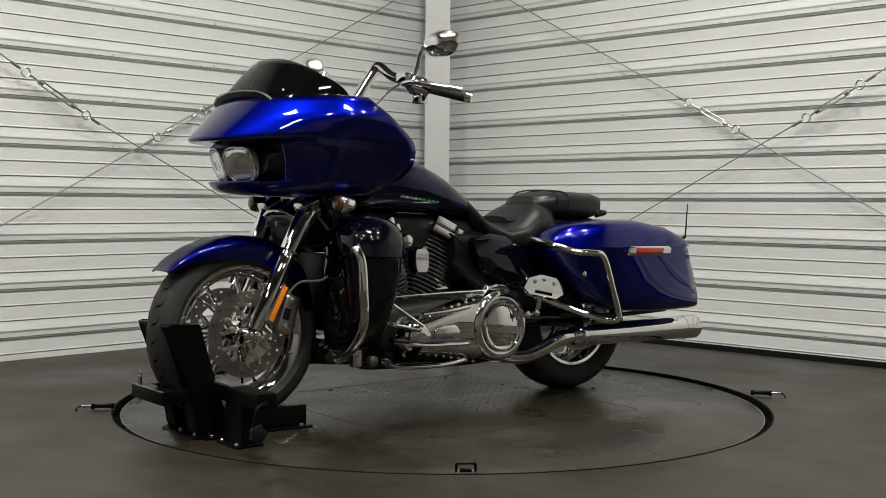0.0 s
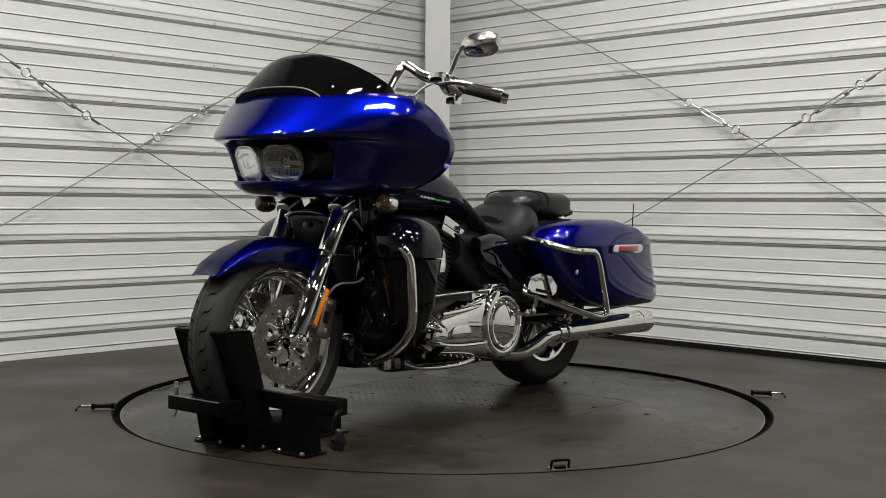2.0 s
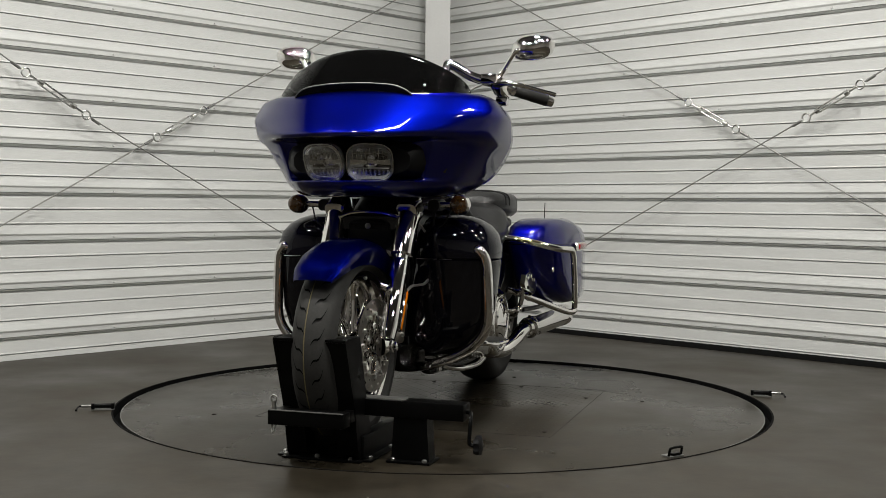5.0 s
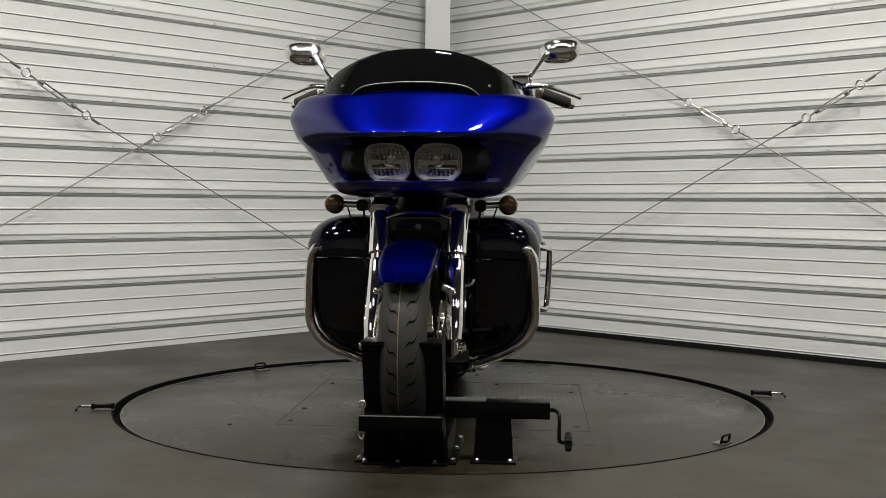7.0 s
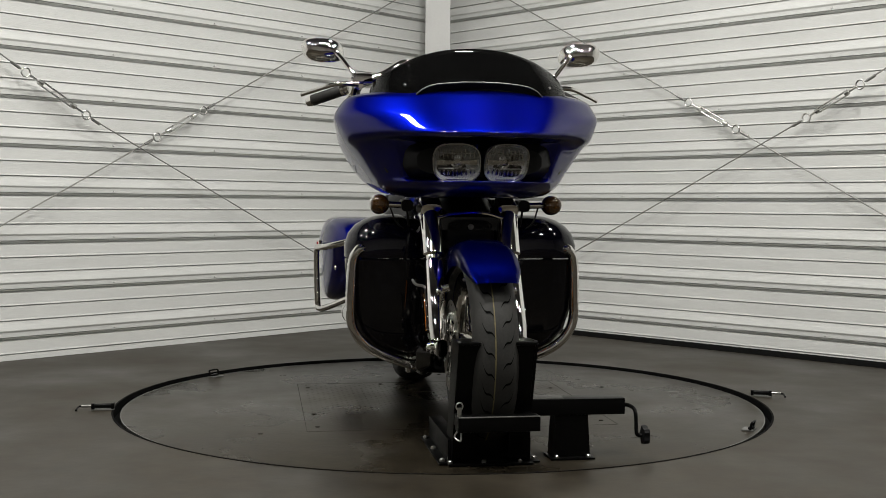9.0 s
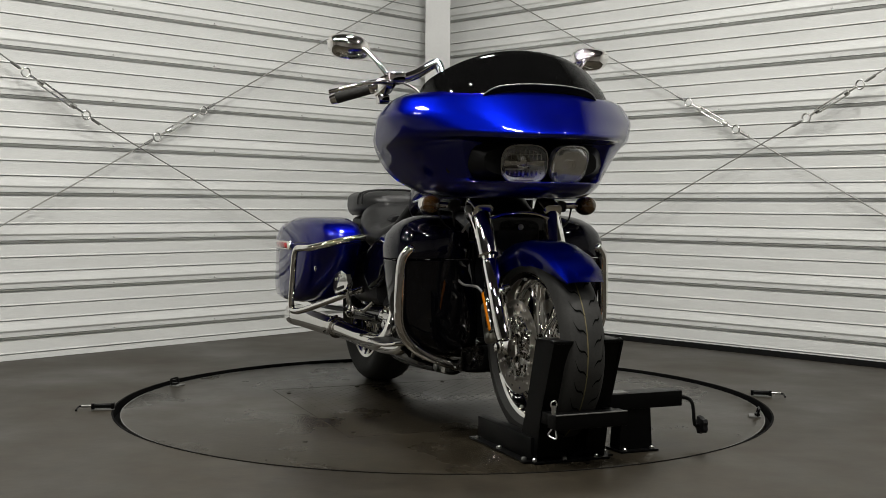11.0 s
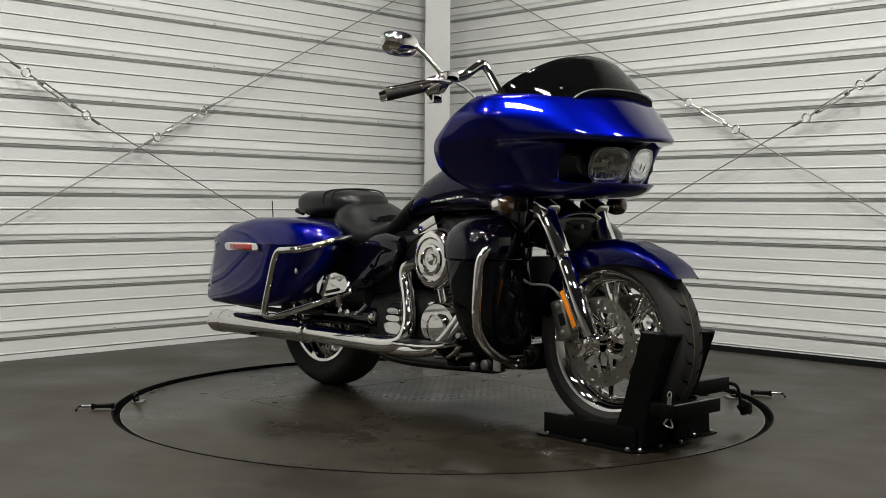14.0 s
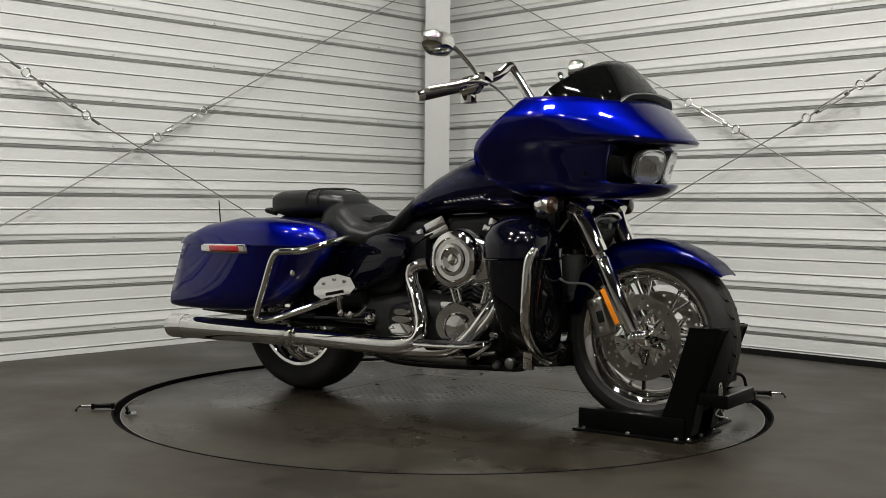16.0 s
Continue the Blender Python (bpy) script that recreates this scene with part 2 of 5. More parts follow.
# floor with a round opening for the turntable
R_HOLE, R_DISC, FLOOR_Z = 1.270, 1.243, 0.010
bm = bmesh.new()
N = 160
outline = []
for k in range(N):
    a = 2 * math.pi * k / N
    c, s = math.cos(a), math.sin(a)
    reach = min(6.3 / max(abs(c), 1e-6), (4.2 if s > 0 else 8.2) / max(abs(s), 1e-6))
    outline.append((c, s, reach))
levels = [[bm.verts.new((c * R_HOLE, s * R_HOLE, -0.03)) for c, s, r in outline],
          [bm.verts.new((c * R_HOLE, s * R_HOLE, FLOOR_Z)) for c, s, r in outline],
          [bm.verts.new((c * 2.2, s * 2.2, FLOOR_Z)) for c, s, r in outline],
          [bm.verts.new((c * r, s * r, FLOOR_Z)) for c, s, r in outline]]
for a, b in zip(levels, levels[1:]):
    for i in range(N):
        bm.faces.new((a[i], a[(i + 1) % N], b[(i + 1) % N], b[i]))
floor = tagged(part("floor", bm, M_FLOOR), "dark grey sealed floor with worn patches", "floor", kind="structure")
tagged(part("floor_pit", lathe([(R_HOLE + 0.01, -0.045), (R_HOLE + 0.01, -0.028)], Matrix(), 96), M_BLACKGAP), "black recess below the turntable", "floor", kind="structure")
tagged(part("floor_rim", lathe([(R_HOLE - 0.0035, -0.028), (R_HOLE + 0.0005, -0.028), (R_HOLE + 0.004, FLOOR_Z + 0.0015), (R_HOLE - 0.0035, FLOOR_Z + 0.0015)], Matrix(), 160, closed=True), M_BLACKGAP),
       "black edge strip round the floor opening", "floor trim", kind="structure")

# ---- ceiling lamps ----
for x, y, sx, sy, watts in LAMPS:
    lamp = new("ceiling_lamp")
    lamp.matrix_world = pose(x, y, CEIL)
    tagged(lamp, "flat white ceiling panel lamp, switched on", "ceiling lamp", "ceiling lamps")
    part("housing", box(-sx / 2 - 0.03, sx / 2 + 0.03, -sy / 2 - 0.03, sy / 2 + 0.03, -0.075, 0.0, 0.006), M_STEEL_POST, lamp)
    part("diffuser", box(-sx / 2, sx / 2, -sy / 2, sy / 2, -0.085, -0.0745, 0.003), M_LAMP, lamp)


# ---- wall bracing: wire ropes with turnbuckles ----
def on_wall(d, inward, s, z, off):
    return CORNER + d * s + inward * off + Vector((0, 0, z))


def brace(d, inward, a, ring1, ring2, b, off):
    """A wire rope from a to b with a turnbuckle between the two rings; places are (along, height)."""
    P = [on_wall(d, inward, *q, off) for q in (a, ring1, ring2, b)]
    thing = new("brace_cable")
    thing.matrix_world = Matrix.Translation(P[1])
    tagged(thing, "grey wire rope brace with a galvanised turnbuckle", "brace cable", "wall bracing cables")
    o = P[1]
    Q = [v - o for v in P]
    u = (Q[2] - Q[1]).normalized()
    part("rope", tube([Q[0], Q[1] - u * 0.02], 0.0036, n=8, smooth=False), M_CABLE, thing)
    part("rope", tube([Q[2] + u * 0.02, Q[3]], 0.0036, n=8, smooth=False), M_CABLE, thing)
    for c, sgn in ((Q[1], -1), (Q[2], 1)):
        frame_m = Matrix.Translation(c) @ inward.to_track_quat("Z", "Y").to_matrix().to_4x4()
        prof = [(0.022 + 0.0045 * math.cos(k * math.pi / 4), 0.0045 * math.sin(k * math.pi / 4)) for k in range(8)]
        part("thimble", lathe(prof, frame_m, 20, closed=True), M_ZINC, thing)
        part("ferrule", tube([c + u * sgn * 0.035, c + u * sgn * 0.085], 0.0075, n=8, smooth=False), M_GREY_STEEL, thing)
    side = u.cross(inward).normalized()
    L = (Q[2] - Q[1]).length
    for sgn in (-1, 1):
        part("turnbuckle_bar", tube([Q[1] + u * L * 0.24 + side * 0.011 * sgn, Q[1] + u * L * 0.78 + side * 0.011 * sgn], 0.0045, n=8, smooth=False), M_ZINC, thing)
    for f in (0.24, 0.78):
        part("turnbuckle_end", tube([Q[1] + u * (L * f - 0.012), Q[1] + u * (L * f + 0.012)], 0.014, n=10, smooth=False), M_ZINC, thing)
    part("eye_bolt", tube([Q[1] + u * 0.02, Q[1] + u * L * 0.26], 0.0055, n=8, smooth=False), M_ZINC, thing)
    part("eye_bolt", tube([Q[1] + u * L * 0.76, Q[2] - u * 0.02], 0.0055, n=8, smooth=False), M_ZINC, thing)


brace(DIR_L, IN_L, (4.718, 2.474), (2.976, 1.417), (2.655, 1.230), (0.165, 0.021), 0.062)
brace(DIR_L, IN_L, (4.318, 0.020), (2.232, 1.139), (1.937, 1.299), (0.045, 2.327), 0.048)
brace(DIR_R, IN_R, (0.096, 2.399), (2.002, 1.364), (2.300, 1.203), (4.478, 0.011), 0.048)
brace(DIR_R, IN_R, (4.967, 2.516), (2.991, 1.393), (2.710, 1.244), (0.203, 0.004), 0.062)


# ---- floor latches beside the turntable ----
def floor_latch(x, y, turn, label):
    thing = new("floor_latch")
    way = 1 if x > 0 else -1
    thing.matrix_world = pose(x, y, FLOOR_Z, 0, 0, turn)
    tagged(thing, label, "floor latch", "turntable latches")
    part("base_plate", box(-0.042, 0.042, -0.017, 0.017, 0, 0.004, 0.001), M_GREY_STEEL, thing)
    part("barrel", tube([(-0.040, 0, 0.015), (0.040, 0, 0.015)], 0.009, n=12, smooth=False), M_POWDER, thing)
    part("bolt", tube([(0.040, 0, 0.015), (0.078, 0, 0.015)], 0.0055, n=10, smooth=False), M_ZINC if x > 0 else M_GREY_STEEL, thing)
    part("handle", tube([(0.074, 0, 0.015), (0.088, -0.008 * way, 0.014), (0.092, -0.045 * way, 0.008)], 0.004, n=8), M_POWDER, thing)
    for s in (-0.036, 0.036):
        part("clamp", box(s - 0.006, s + 0.006, -0.014, 0.014, 0.003, 0.026, 0.003), M_POWDER, thing)


floor_latch(-1.278, -0.273, 190, "black barrel latch with bent handle on the floor")
floor_latch(1.314, 0.146, -12, "black barrel latch with bright bolt on the floor")

# ---- turntable ----
turntable = tagged(new("turntable"), "round dark steel turntable set in the floor", "turntable")
part("plate", lathe([(R_DISC - 0.004, -0.026), (R_DISC, -0.02), (R_DISC, -0.002), (R_DISC - 0.003, 0.0)], Matrix(), 160), M_DISC, turntable)
# glint along the plate edge, put in as a lighter steel ring
part("worn_edge", lathe([(R_DISC - 0.0035, 0.0), (R_DISC - 0.0030, 0.0008), (R_DISC - 0.0005, 0.0006), (R_DISC, -0.001)], Matrix(), 160, closed=True), M_GREY_STEEL, turntable, "light steel rim line standing for the glint on the plate edge")
BM_TURN = pose(0, 0, 0, 0, 0, BIKE_TURN)
for a, b in (((-0.56, -0.53), (0.56, -0.53)), ((0.56, -0.53), (0.56, 0.53)), ((0.56, 0.53), (-0.56, 0.53)), ((-0.56, 0.53), (-0.56, -0.53))):
    va, vb = Vector((*a, 0)), Vector((*b, 0))
    d = (vb - va).normalized()
    n = d.cross(Vector((0, 0, 1))) * 0.0014
    rings = [[v - n, v + n, v + n + Vector((0, 0, 0.0006)), v - n + Vector((0, 0, 0.0006))] for v in (va, vb)]
    part("seam", moved(loft(rings), BM_TURN), M_SEAM, turntable)
for x, y in ((-0.52, -0.45), (-0.52, -0.2), (-0.52, 0.42), (0.52, -0.45), (0.52, 0.3), (0.2, 0.49), (-0.2, 0.49), (-0.72, -0.55), (0.75, 0.3), (0.1, 0.75)):
    part("bolt_head", lathe([(0.009, 0), (0.009, 0.002), (0.006, 0.003)], BM_TURN @ pose(x, y, 0), 10), M_SEAM, turntable)
random.seed(5)
# raised tread pattern round the middle of the plate
tread = bmesh.new()
for i in range(-26, 27):
    for j in range(-26, 27):
        if (i + j) % 2 or abs(i * 0.021) > 0.53 or abs(j * 0.021) > 0.50:
            continue
        m = BM_TURN @ pose(i * 0.021, j * 0.021, 0, 0, 0, 45 if i % 2 else -45)
        vs = [tread.verts.new(m @ Vector(v)) for v in ((-0.010, 0, 0), (0, -0.0028, 0), (0.010, 0, 0), (0, 0.0028, 0), (0, 0, 0.0011))]
        for k in range(4):
            tread.faces.new((vs[k], vs[(k + 1) % 4], vs[4]))
tagged(part("tread_pattern", tread, M_DISC, turntable, "raised tread pattern of the plate", 60), kind="stuff")


def lift_ring(angle, r):
    m = pose(0, 0, 0, 0, 0, angle) @ pose(r, 0, 0)
    part("ring_plate", moved(box(-0.03, 0.012, -0.03, 0.03, 0, 0.006, 0.001), m), M_GREY_STEEL, turntable)
    ring = part("lift_ring", moved(tube([(0, -0.028, 0.006), (0.004, -0.028, 0.024), (0.006, -0.023, 0.031), (0.006, 0.023, 0.031), (0.004, 0.028, 0.024), (0, 0.028, 0.006)], 0.0042, n=8), m), M_POWDER, turntable, "black steel lifting ring")
    part("ring_clip", moved(box(-0.010, 0.010, -0.018, 0.018, 0.005, 0.014, 0.003), m), M_POWDER, ring)


lift_ring(-32.5, 1.215)
lift_ring(142.1, 1.214)

# ---- wheel chock ----
chock = tagged(new("wheel_chock"), "black steel motorcycle wheel chock bolted to the plate", "wheel chock")


def upright(s):
    """One leaning side plate beside the tyre."""
    x0, x1 = s * 0.052, s * 0.118
    prof = ((-0.985, 0.005), (-1.115, 0.005), (-1.150, 0.16), (-1.225, 0.360), (-1.215, 0.372), (-1.110, 0.366), (-1.04, 0.14))
    outer = loft([[Vector((x, y, z)) for y, z in prof] for x in (x1, x1 - s * 0.008)])
    lip = loft([[Vector((x, y, z)) for x, y, z in ((x0, -1.150 - t, z), (x1, -1.150 - t, z), (x1, -1.142 - t, z), (x0, -1.142 - t, z))] for t, z in ((-0.03, 0.02), (0.0, 0.16), (0.072, 0.362))])
    cap = box(min(x0, x1), max(x0, x1), -1.226, -1.112, 0.360, 0.369, 0.002)
    return join(outer, lip, cap)


for s in (1, -1):
    part("side_plate", upright(s), M_POWDER, chock)
    part("base_channel", box(*sorted((s * 0.085, s * 0.128)), -1.10, -0.70, 0.006, 0.075, 0.003), M_POWDER, chock)
    part("base_flange", box(*sorted((s * 0.085, s * 0.155)), -1.11, -0.69, 0.0, 0.006, 0.001), M_POWDER, chock)
    for y in (-0.73, -0.90, -1.08):
        part("bolt", lathe([(0.009, 0), (0.009, 0.006), (0.005, 0.009)], pose(s * 0.142, y, 0.006), 10), M_ZINC, chock)
part("pin", tube([(-0.114, -1.222, 0.160), (-0.114, -1.222, 0.186)], 0.007, n=10, smooth=False), M_ZINC, chock)
part("pin_ring", tube([(-0.114 + 0.010 * math.cos(k * 0.7854), -1.222, 0.190 + 0.010 * math.sin(k * 0.7854)) for k in range(9)], 0.0022, n=6), M_ZINC, chock)
part("pin_clip", tube([(-0.118, -1.222, 0.124), (-0.126, -1.212, 0.104), (-0.112, -1.234, 0.096), (-0.108, -1.222, 0.122)], 0.0026, n=6), M_ZINC, chock)
for s in (1, -1):
    part("stop_bracket", box(*sorted((s * 0.090, s * 0.1165)), -1.200, -1.120, 0.126, 0.160, 0.002), M_POWDER, chock)
part("front_stop", box(-0.122, 0.122, -1.250, -1.196, 0.121, 0.163, 0.003), M_POWDER, chock)
part("stop_trim", box(-0.120, 0.120, -1.2515, -1.243, 0.1615, 0.1645, 0.001), M_GREY_STEEL, chock)
part("front_plate", box(-0.115, 0.100, -1.088, -1.078, 0.006, 0.125, 0.002), M_POWDER, chock)
part("floor_plate", box(-0.09, 0.09, -1.12, -0.72, 0.0, 0.005, 0.001), M_POWDER, chock)
part("front_flange", box(-0.13, 0.13, -1.135, -1.078, 0.0, 0.006, 0.001), M_POWDER, chock)
for x in (-0.122, -0.02, 0.09):
    part("bolt", lathe([(0.008, 0), (0.008, 0.006), (0.005, 0.009)], pose(x, -1.115, 0.006), 10), M_ZINC, chock)
part("cross_beam", box(0.10, 0.435, -1.070, -1.000, 0.132, 0.180, 0.004), M_POWDER, chock)
part("inner_beam", box(0.10, 0.24, -1.060, -1.010, 0.140, 0.184, 0.003), M_GREY_STEEL, chock)
leg = part("support_leg", loft([[Vector((x, y, z)) for x, y in ((0.204 + t, -1.065), (0.325 - t, -1.065), (0.325 - t, -1.005), (0.204 + t, -1.005))] for t, z in ((0, 0.006), (0.008, 0.134))]), M_POWDER, chock)
part("foot_plate", box(0.195, 0.335, -1.090, -0.990, 0.0, 0.006, 0.001), M_POWDER, leg)
for x in (0.215, 0.315):
    part("bolt", lathe([(0.008, 0), (0.008, 0.006), (0.005, 0.009)], pose(x, -1.079, 0.006), 10), M_ZINC, leg)
crank = part("crank", tube([(0.43, -1.035, 0.155), (0.452, -1.05, 0.155), (0.462, -1.085, 0.143), (0.462, -1.10, 0.085), (0.468, -1.10, 0.074), (0.480, -1.10, 0.073)], 0.006, n=8), M_POWDER, chock)
knob = lathe([(0.010, 0.0), (0.026, 0.003), (0.028, 0.012), (0.026, 0.020), (0.010, 0.024)], axis_x(0.478, -1.10, 0.073), 16)
for i, v in enumerate(knob.verts):
    ang = math.atan2(v.co.z - 0.073, v.co.y + 1.10)
    v.co.y, v.co.z = -1.10 + (v.co.y + 1.10) * (1 + 0.16 * math.cos(5 * ang)), 0.073 + (v.co.z - 0.073) * (1 + 0.16 * math.cos(5 * ang))
part("knob", knob, M_PLASTIC, crank)
for k, (dx, w) in enumerate(((0.0, 0.012), (0.018, 0.010), (0.034, 0.013))):
    part("print_bar", box(0.1195, 0.1215, -1.02 - dx, -1.02 - dx + w, 0.052, 0.072, 0), M_WHITE, chock, "white printed mark")


def hull(y0, z0, r0, y1, z1, r1, n=20):
    """Outline of two round ends joined by straight sides."""
    d = Vector((y1 - y0, z1 - z0))
    base, phi = math.atan2(d.y, d.x), math.acos((r0 - r1) / d.length)
    pts = []
    for k in range(n + 1):
        a = base + phi + (2 * math.pi - 2 * phi) * k / n
        pts.append((y0 + r0 * math.cos(a), z0 + r0 * math.sin(a)))
    for k in range(n + 1):
        a = base - phi + 2 * phi * k / n
        pts.append((y1 + r1 * math.cos(a), z1 + r1 * math.sin(a)))
    return pts


# ---- motorcycle: x to its left, y to its rear ----
bike = tagged(new("motorcycle"), "blue touring motorcycle with chrome trim and black leather seat", "motorcycle")
FA, RA = Vector((0, -0.919, 0.326)), Vector((0, 0.700, 0.318))


def tyre_profile(r, hw, rim):
    pts = []
    for k in range(13):
        a = -math.pi * 0.5 + math.pi * k / 12
        w, h = math.sin(a), math.cos(a)
        pts.append((r - 0.062 + 0.062 * h ** 0.75 if h > 1e-6 else r - 0.062, hw * math.copysign(abs(w) ** 0.8, w)))
    return [(rim, -hw * 0.70)] + pts + [(rim, hw * 0.70), (rim - 0.006, 0.0)]


def wheel(name, c, r, hw, rim_r, spokes, label):
    m = axis_x(*c)
    w = part(name, lathe(tyre_profile(r, hw, rim_r), m, 64, closed=True), M_RUBBER, bike, label)
    lip = hw * 0.80
    prof = [(rim_r + 0.006, -lip), (rim_r + 0.008, -lip + 0.006), (rim_r - 0.004, -lip + 0.014), (rim_r - 0.022, -lip * 0.5), (rim_r - 0.026, 0),
            (rim_r - 0.022, lip * 0.5), (rim_r - 0.004, lip - 0.014), (rim_r + 0.008, lip - 0.006), (rim_r + 0.006, lip), (rim_r - 0.006, lip - 0.002),
            (rim_r - 0.034, lip * 0.45), (rim_r - 0.038, 0), (rim_r - 0.034, -lip * 0.45), (rim_r - 0.006, -lip + 0.002)]
    part("rim", lathe(prof, m, 64, closed=True), M_CHROME, w, "chrome rim")
    part("hub", lathe([(0.02, -0.075), (0.045, -0.07), (0.05, -0.03), (0.035, -0.015), (0.035, 0.015), (0.05, 0.03), (0.045, 0.07), (0.02, 0.075)], m, 24), M_CHROME, w)
    for k in range(spokes):
        for fork in (1, -1):
            a = 2 * math.pi * (k + 0.3) / spokes
            rows = []
            for rr, side, wd, th in ((0.034, 0.006, 0.012, 0.026), (rim_r * 0.42, 0.006, 0.0065, 0.020), (rim_r * 0.62, 0.012, 0.0055, 0.016), (rim_r * 0.80, 0.024, 0.0060, 0.014), (rim_r - 0.024, 0.034, 0.0105, 0.013)):
                ring = []
                for q in range(8):
                    b = 2 * math.pi * q / 8
                    ring.append(m @ Matrix.Rotation(a, 4, "Z") @ Vector((rr, fork * side + wd * math.cos(b), th * math.sin(b))))
                rows.append(ring)
            part("spoke", loft(rows), M_CHROME, w)
    for k in range(spokes):
        for e in (1, -1):
            mm = m @ Matrix.Rotation(2 * math.pi * (k + 0.3) / spokes, 4, "Z")
            part("rim_bolt", lathe([(0.006, 0.0), (0.006, 0.006 * e), (0.003, 0.008 * e)], mm @ pose(rim_r - 0.016, 0, e * (lip * 0.74)), 8), M_ZINC, w)
    return w


def brake_disc(c, x, parent, r=0.150):
    m = axis_x(x, c.y, c.z)
    n, bm = 90, bmesh.new()
    radii = (r * 0.655, r * 0.74, r * 0.785, r * 0.87, r * 0.915, r)
    rows = [[bm.verts.new(m @ Vector((rr * math.cos(2 * math.pi * k / n), rr * math.sin(2 * math.pi * k / n), 0))) for k in range(n)] for rr in radii]
    for i, (a, b) in enumerate(zip(rows, rows[1:])):
        for k in range(n):
            if (i == 1 and k % 6 == 0) or (i == 3 and k % 6 == 3):
                continue
            bm.faces.new((a[k], a[(k + 1) % n], b[(k + 1) % n], b[k]))
    bmesh.ops.solidify(bm, geom=bm.faces[:], thickness=0.005)
    disc = part("brake_disc", bm, M_SATIN, parent, "drilled satin steel brake disc", 30)
    for k in range(6):
        a = 2 * math.pi * k / 6 + 0.2
        mm = m @ Matrix.Rotation(a, 4, "Z")
        pts = [(0.030, -0.010), (0.052, -0.006), (0.070, -0.018), (0.092, -0.030), (0.103, -0.029), (0.103, -0.019), (0.088, -0.012), (0.078, 0.0), (0.088, 0.012), (0.103, 0.019), (0.103, 0.029), (0.092, 0.030), (0.070, 0.018), (0.052, 0.006), (0.030, 0.010)]
        part("carrier_arm", loft([[mm @ Vector((px, py, h)) for px, py in pts] for h in (-0.005, 0.005)]), M_CHROME, disc)
        part("disc_bolt", lathe([(0.011, -0.007), (0.011, 0.007), (0.006, 0.009)], mm @ pose(0.064, 0, 0), 12), M_ZINC, disc)
        for q in (-0.024, 0.024):
            part("disc_rivet", lathe([(0.0075, -0.008), (0.0075, 0.008), (0.004, 0.009)], mm @ pose(0.099, q, 0), 10), M_ZINC, disc)
    return disc


fw = wheel("front_wheel", FA, 0.318, 0.070, 0.232, 7, "black front tyre on a chrome rim")
rw = wheel("rear_wheel", RA, 0.318, 0.090, 0.205, 7, "black rear tyre on a chrome rim")
# tread grooves of the front tyre, curved dashes in pairs: raised strips, groove shade painted near-black
grooves = bmesh.new()
for k in range(32):
    for s in (1, -1):
        a0 = 2 * math.pi * (k + (0.5 if s > 0 else 0)) / 32
        prev = None
        for q in range(8):
            f = q / 7
            off = s * (0.011 + 0.038 * f)
            a = a0 + 0.17 * f ** 1.6 + 0.03 * math.sin(f * 6.3)
            h = math.sqrt(max(0.0, 1 - (abs(off) / 0.070) ** 2.5))
            r = 0.318 - 0.062 + 0.062 * h ** 0.75 + 0.0016
            wd = 0.0025 * (1 - abs(2 * f - 1) ** 3) + 0.0008
            pair = [grooves.verts.new((off, FA.y - r * math.cos(a + t), FA.z + r * math.sin(a + t))) for t in (-wd / r, wd / r)]
            if prev:
                grooves.faces.new((prev[0], prev[1], pair[1], pair[0]))
            prev = pair
tagged(part("tread_groove", grooves, M_GROOVE, fw), kind="stuff")
part("tread_stripe", lathe([(0.3182, -0.0085), (0.3185, -0.0067), (0.3185, -0.0047), (0.3182, -0.0075)], axis_x(-0.004, FA.y, FA.z), 64, closed=True), M_STRIPE, fw, "faded yellow line on the tread")
for s in (1, -1):
    brake_disc(FA, s * 0.092, fw)
    cal = part("caliper", moved(box(-0.026, 0.026, -0.034, 0.034, -0.070, 0.070, 0.016, 3), pose(s * 0.112, -0.778, 0.392, -18, 0, 0)), M_SATIN, bike, "silver brake caliper")
    part("caliper_window", moved(box(-0.028, 0.028, -0.012, 0.016, -0.022, 0.022, 0.006), pose(s * 0.112, -0.790, 0.395, -18, 0, 0)), M_ENGINE, cal)
    for z in (0.350, 0.440):
        part("caliper_bolt", lathe([(0.010, 0), (0.010, 0.008), (0.005, 0.010)], axis_x(s * 0.136, -0.778 + (z - 0.395) * 0.32, z, s), 10), M_ZINC, cal)
brake_disc(RA, 0.105, rw, 0.145)

# forks
FT, FB = Vector((0.128, -0.694, 0.760)), Vector((0.128, -0.912, 0.345))
fd = (FB - FT).normalized()


def fork_pt(f):
    return FT + (FB - FT) * f


both("fork_cover", lambda: tube([fork_pt(-0.02), fork_pt(0.03), fork_pt(0.36), fork_pt(0.37)], [0.034, 0.038, 0.036, 0.029], n=20, smooth=False), M_CHROME, bike, "chrome upper fork cover")
both("fork_tube", lambda: tube([fork_pt(0.36), fork_pt(0.62)], 0.0265, n=20, smooth=False), M_CHROME, bike)
both("fork_slider", lambda: tube([fork_pt(0.40), fork_pt(0.42), fork_pt(0.90), fork_pt(1.0)], [0.027, 0.031, 0.030, 0.026], n=20, smooth=False), M_CHROME, bike, "chrome fork slider")
both("fork_foot", lambda: loft([super_ring(0.125, z, w, 0.028, y, 16, 2.5) for y, z, w in ((-0.962, 0.326, 0.018), (-0.948, 0.326, 0.024), (-0.912, 0.332, 0.026), (-0.888, 0.342, 0.018))]), M_CHROME, bike)
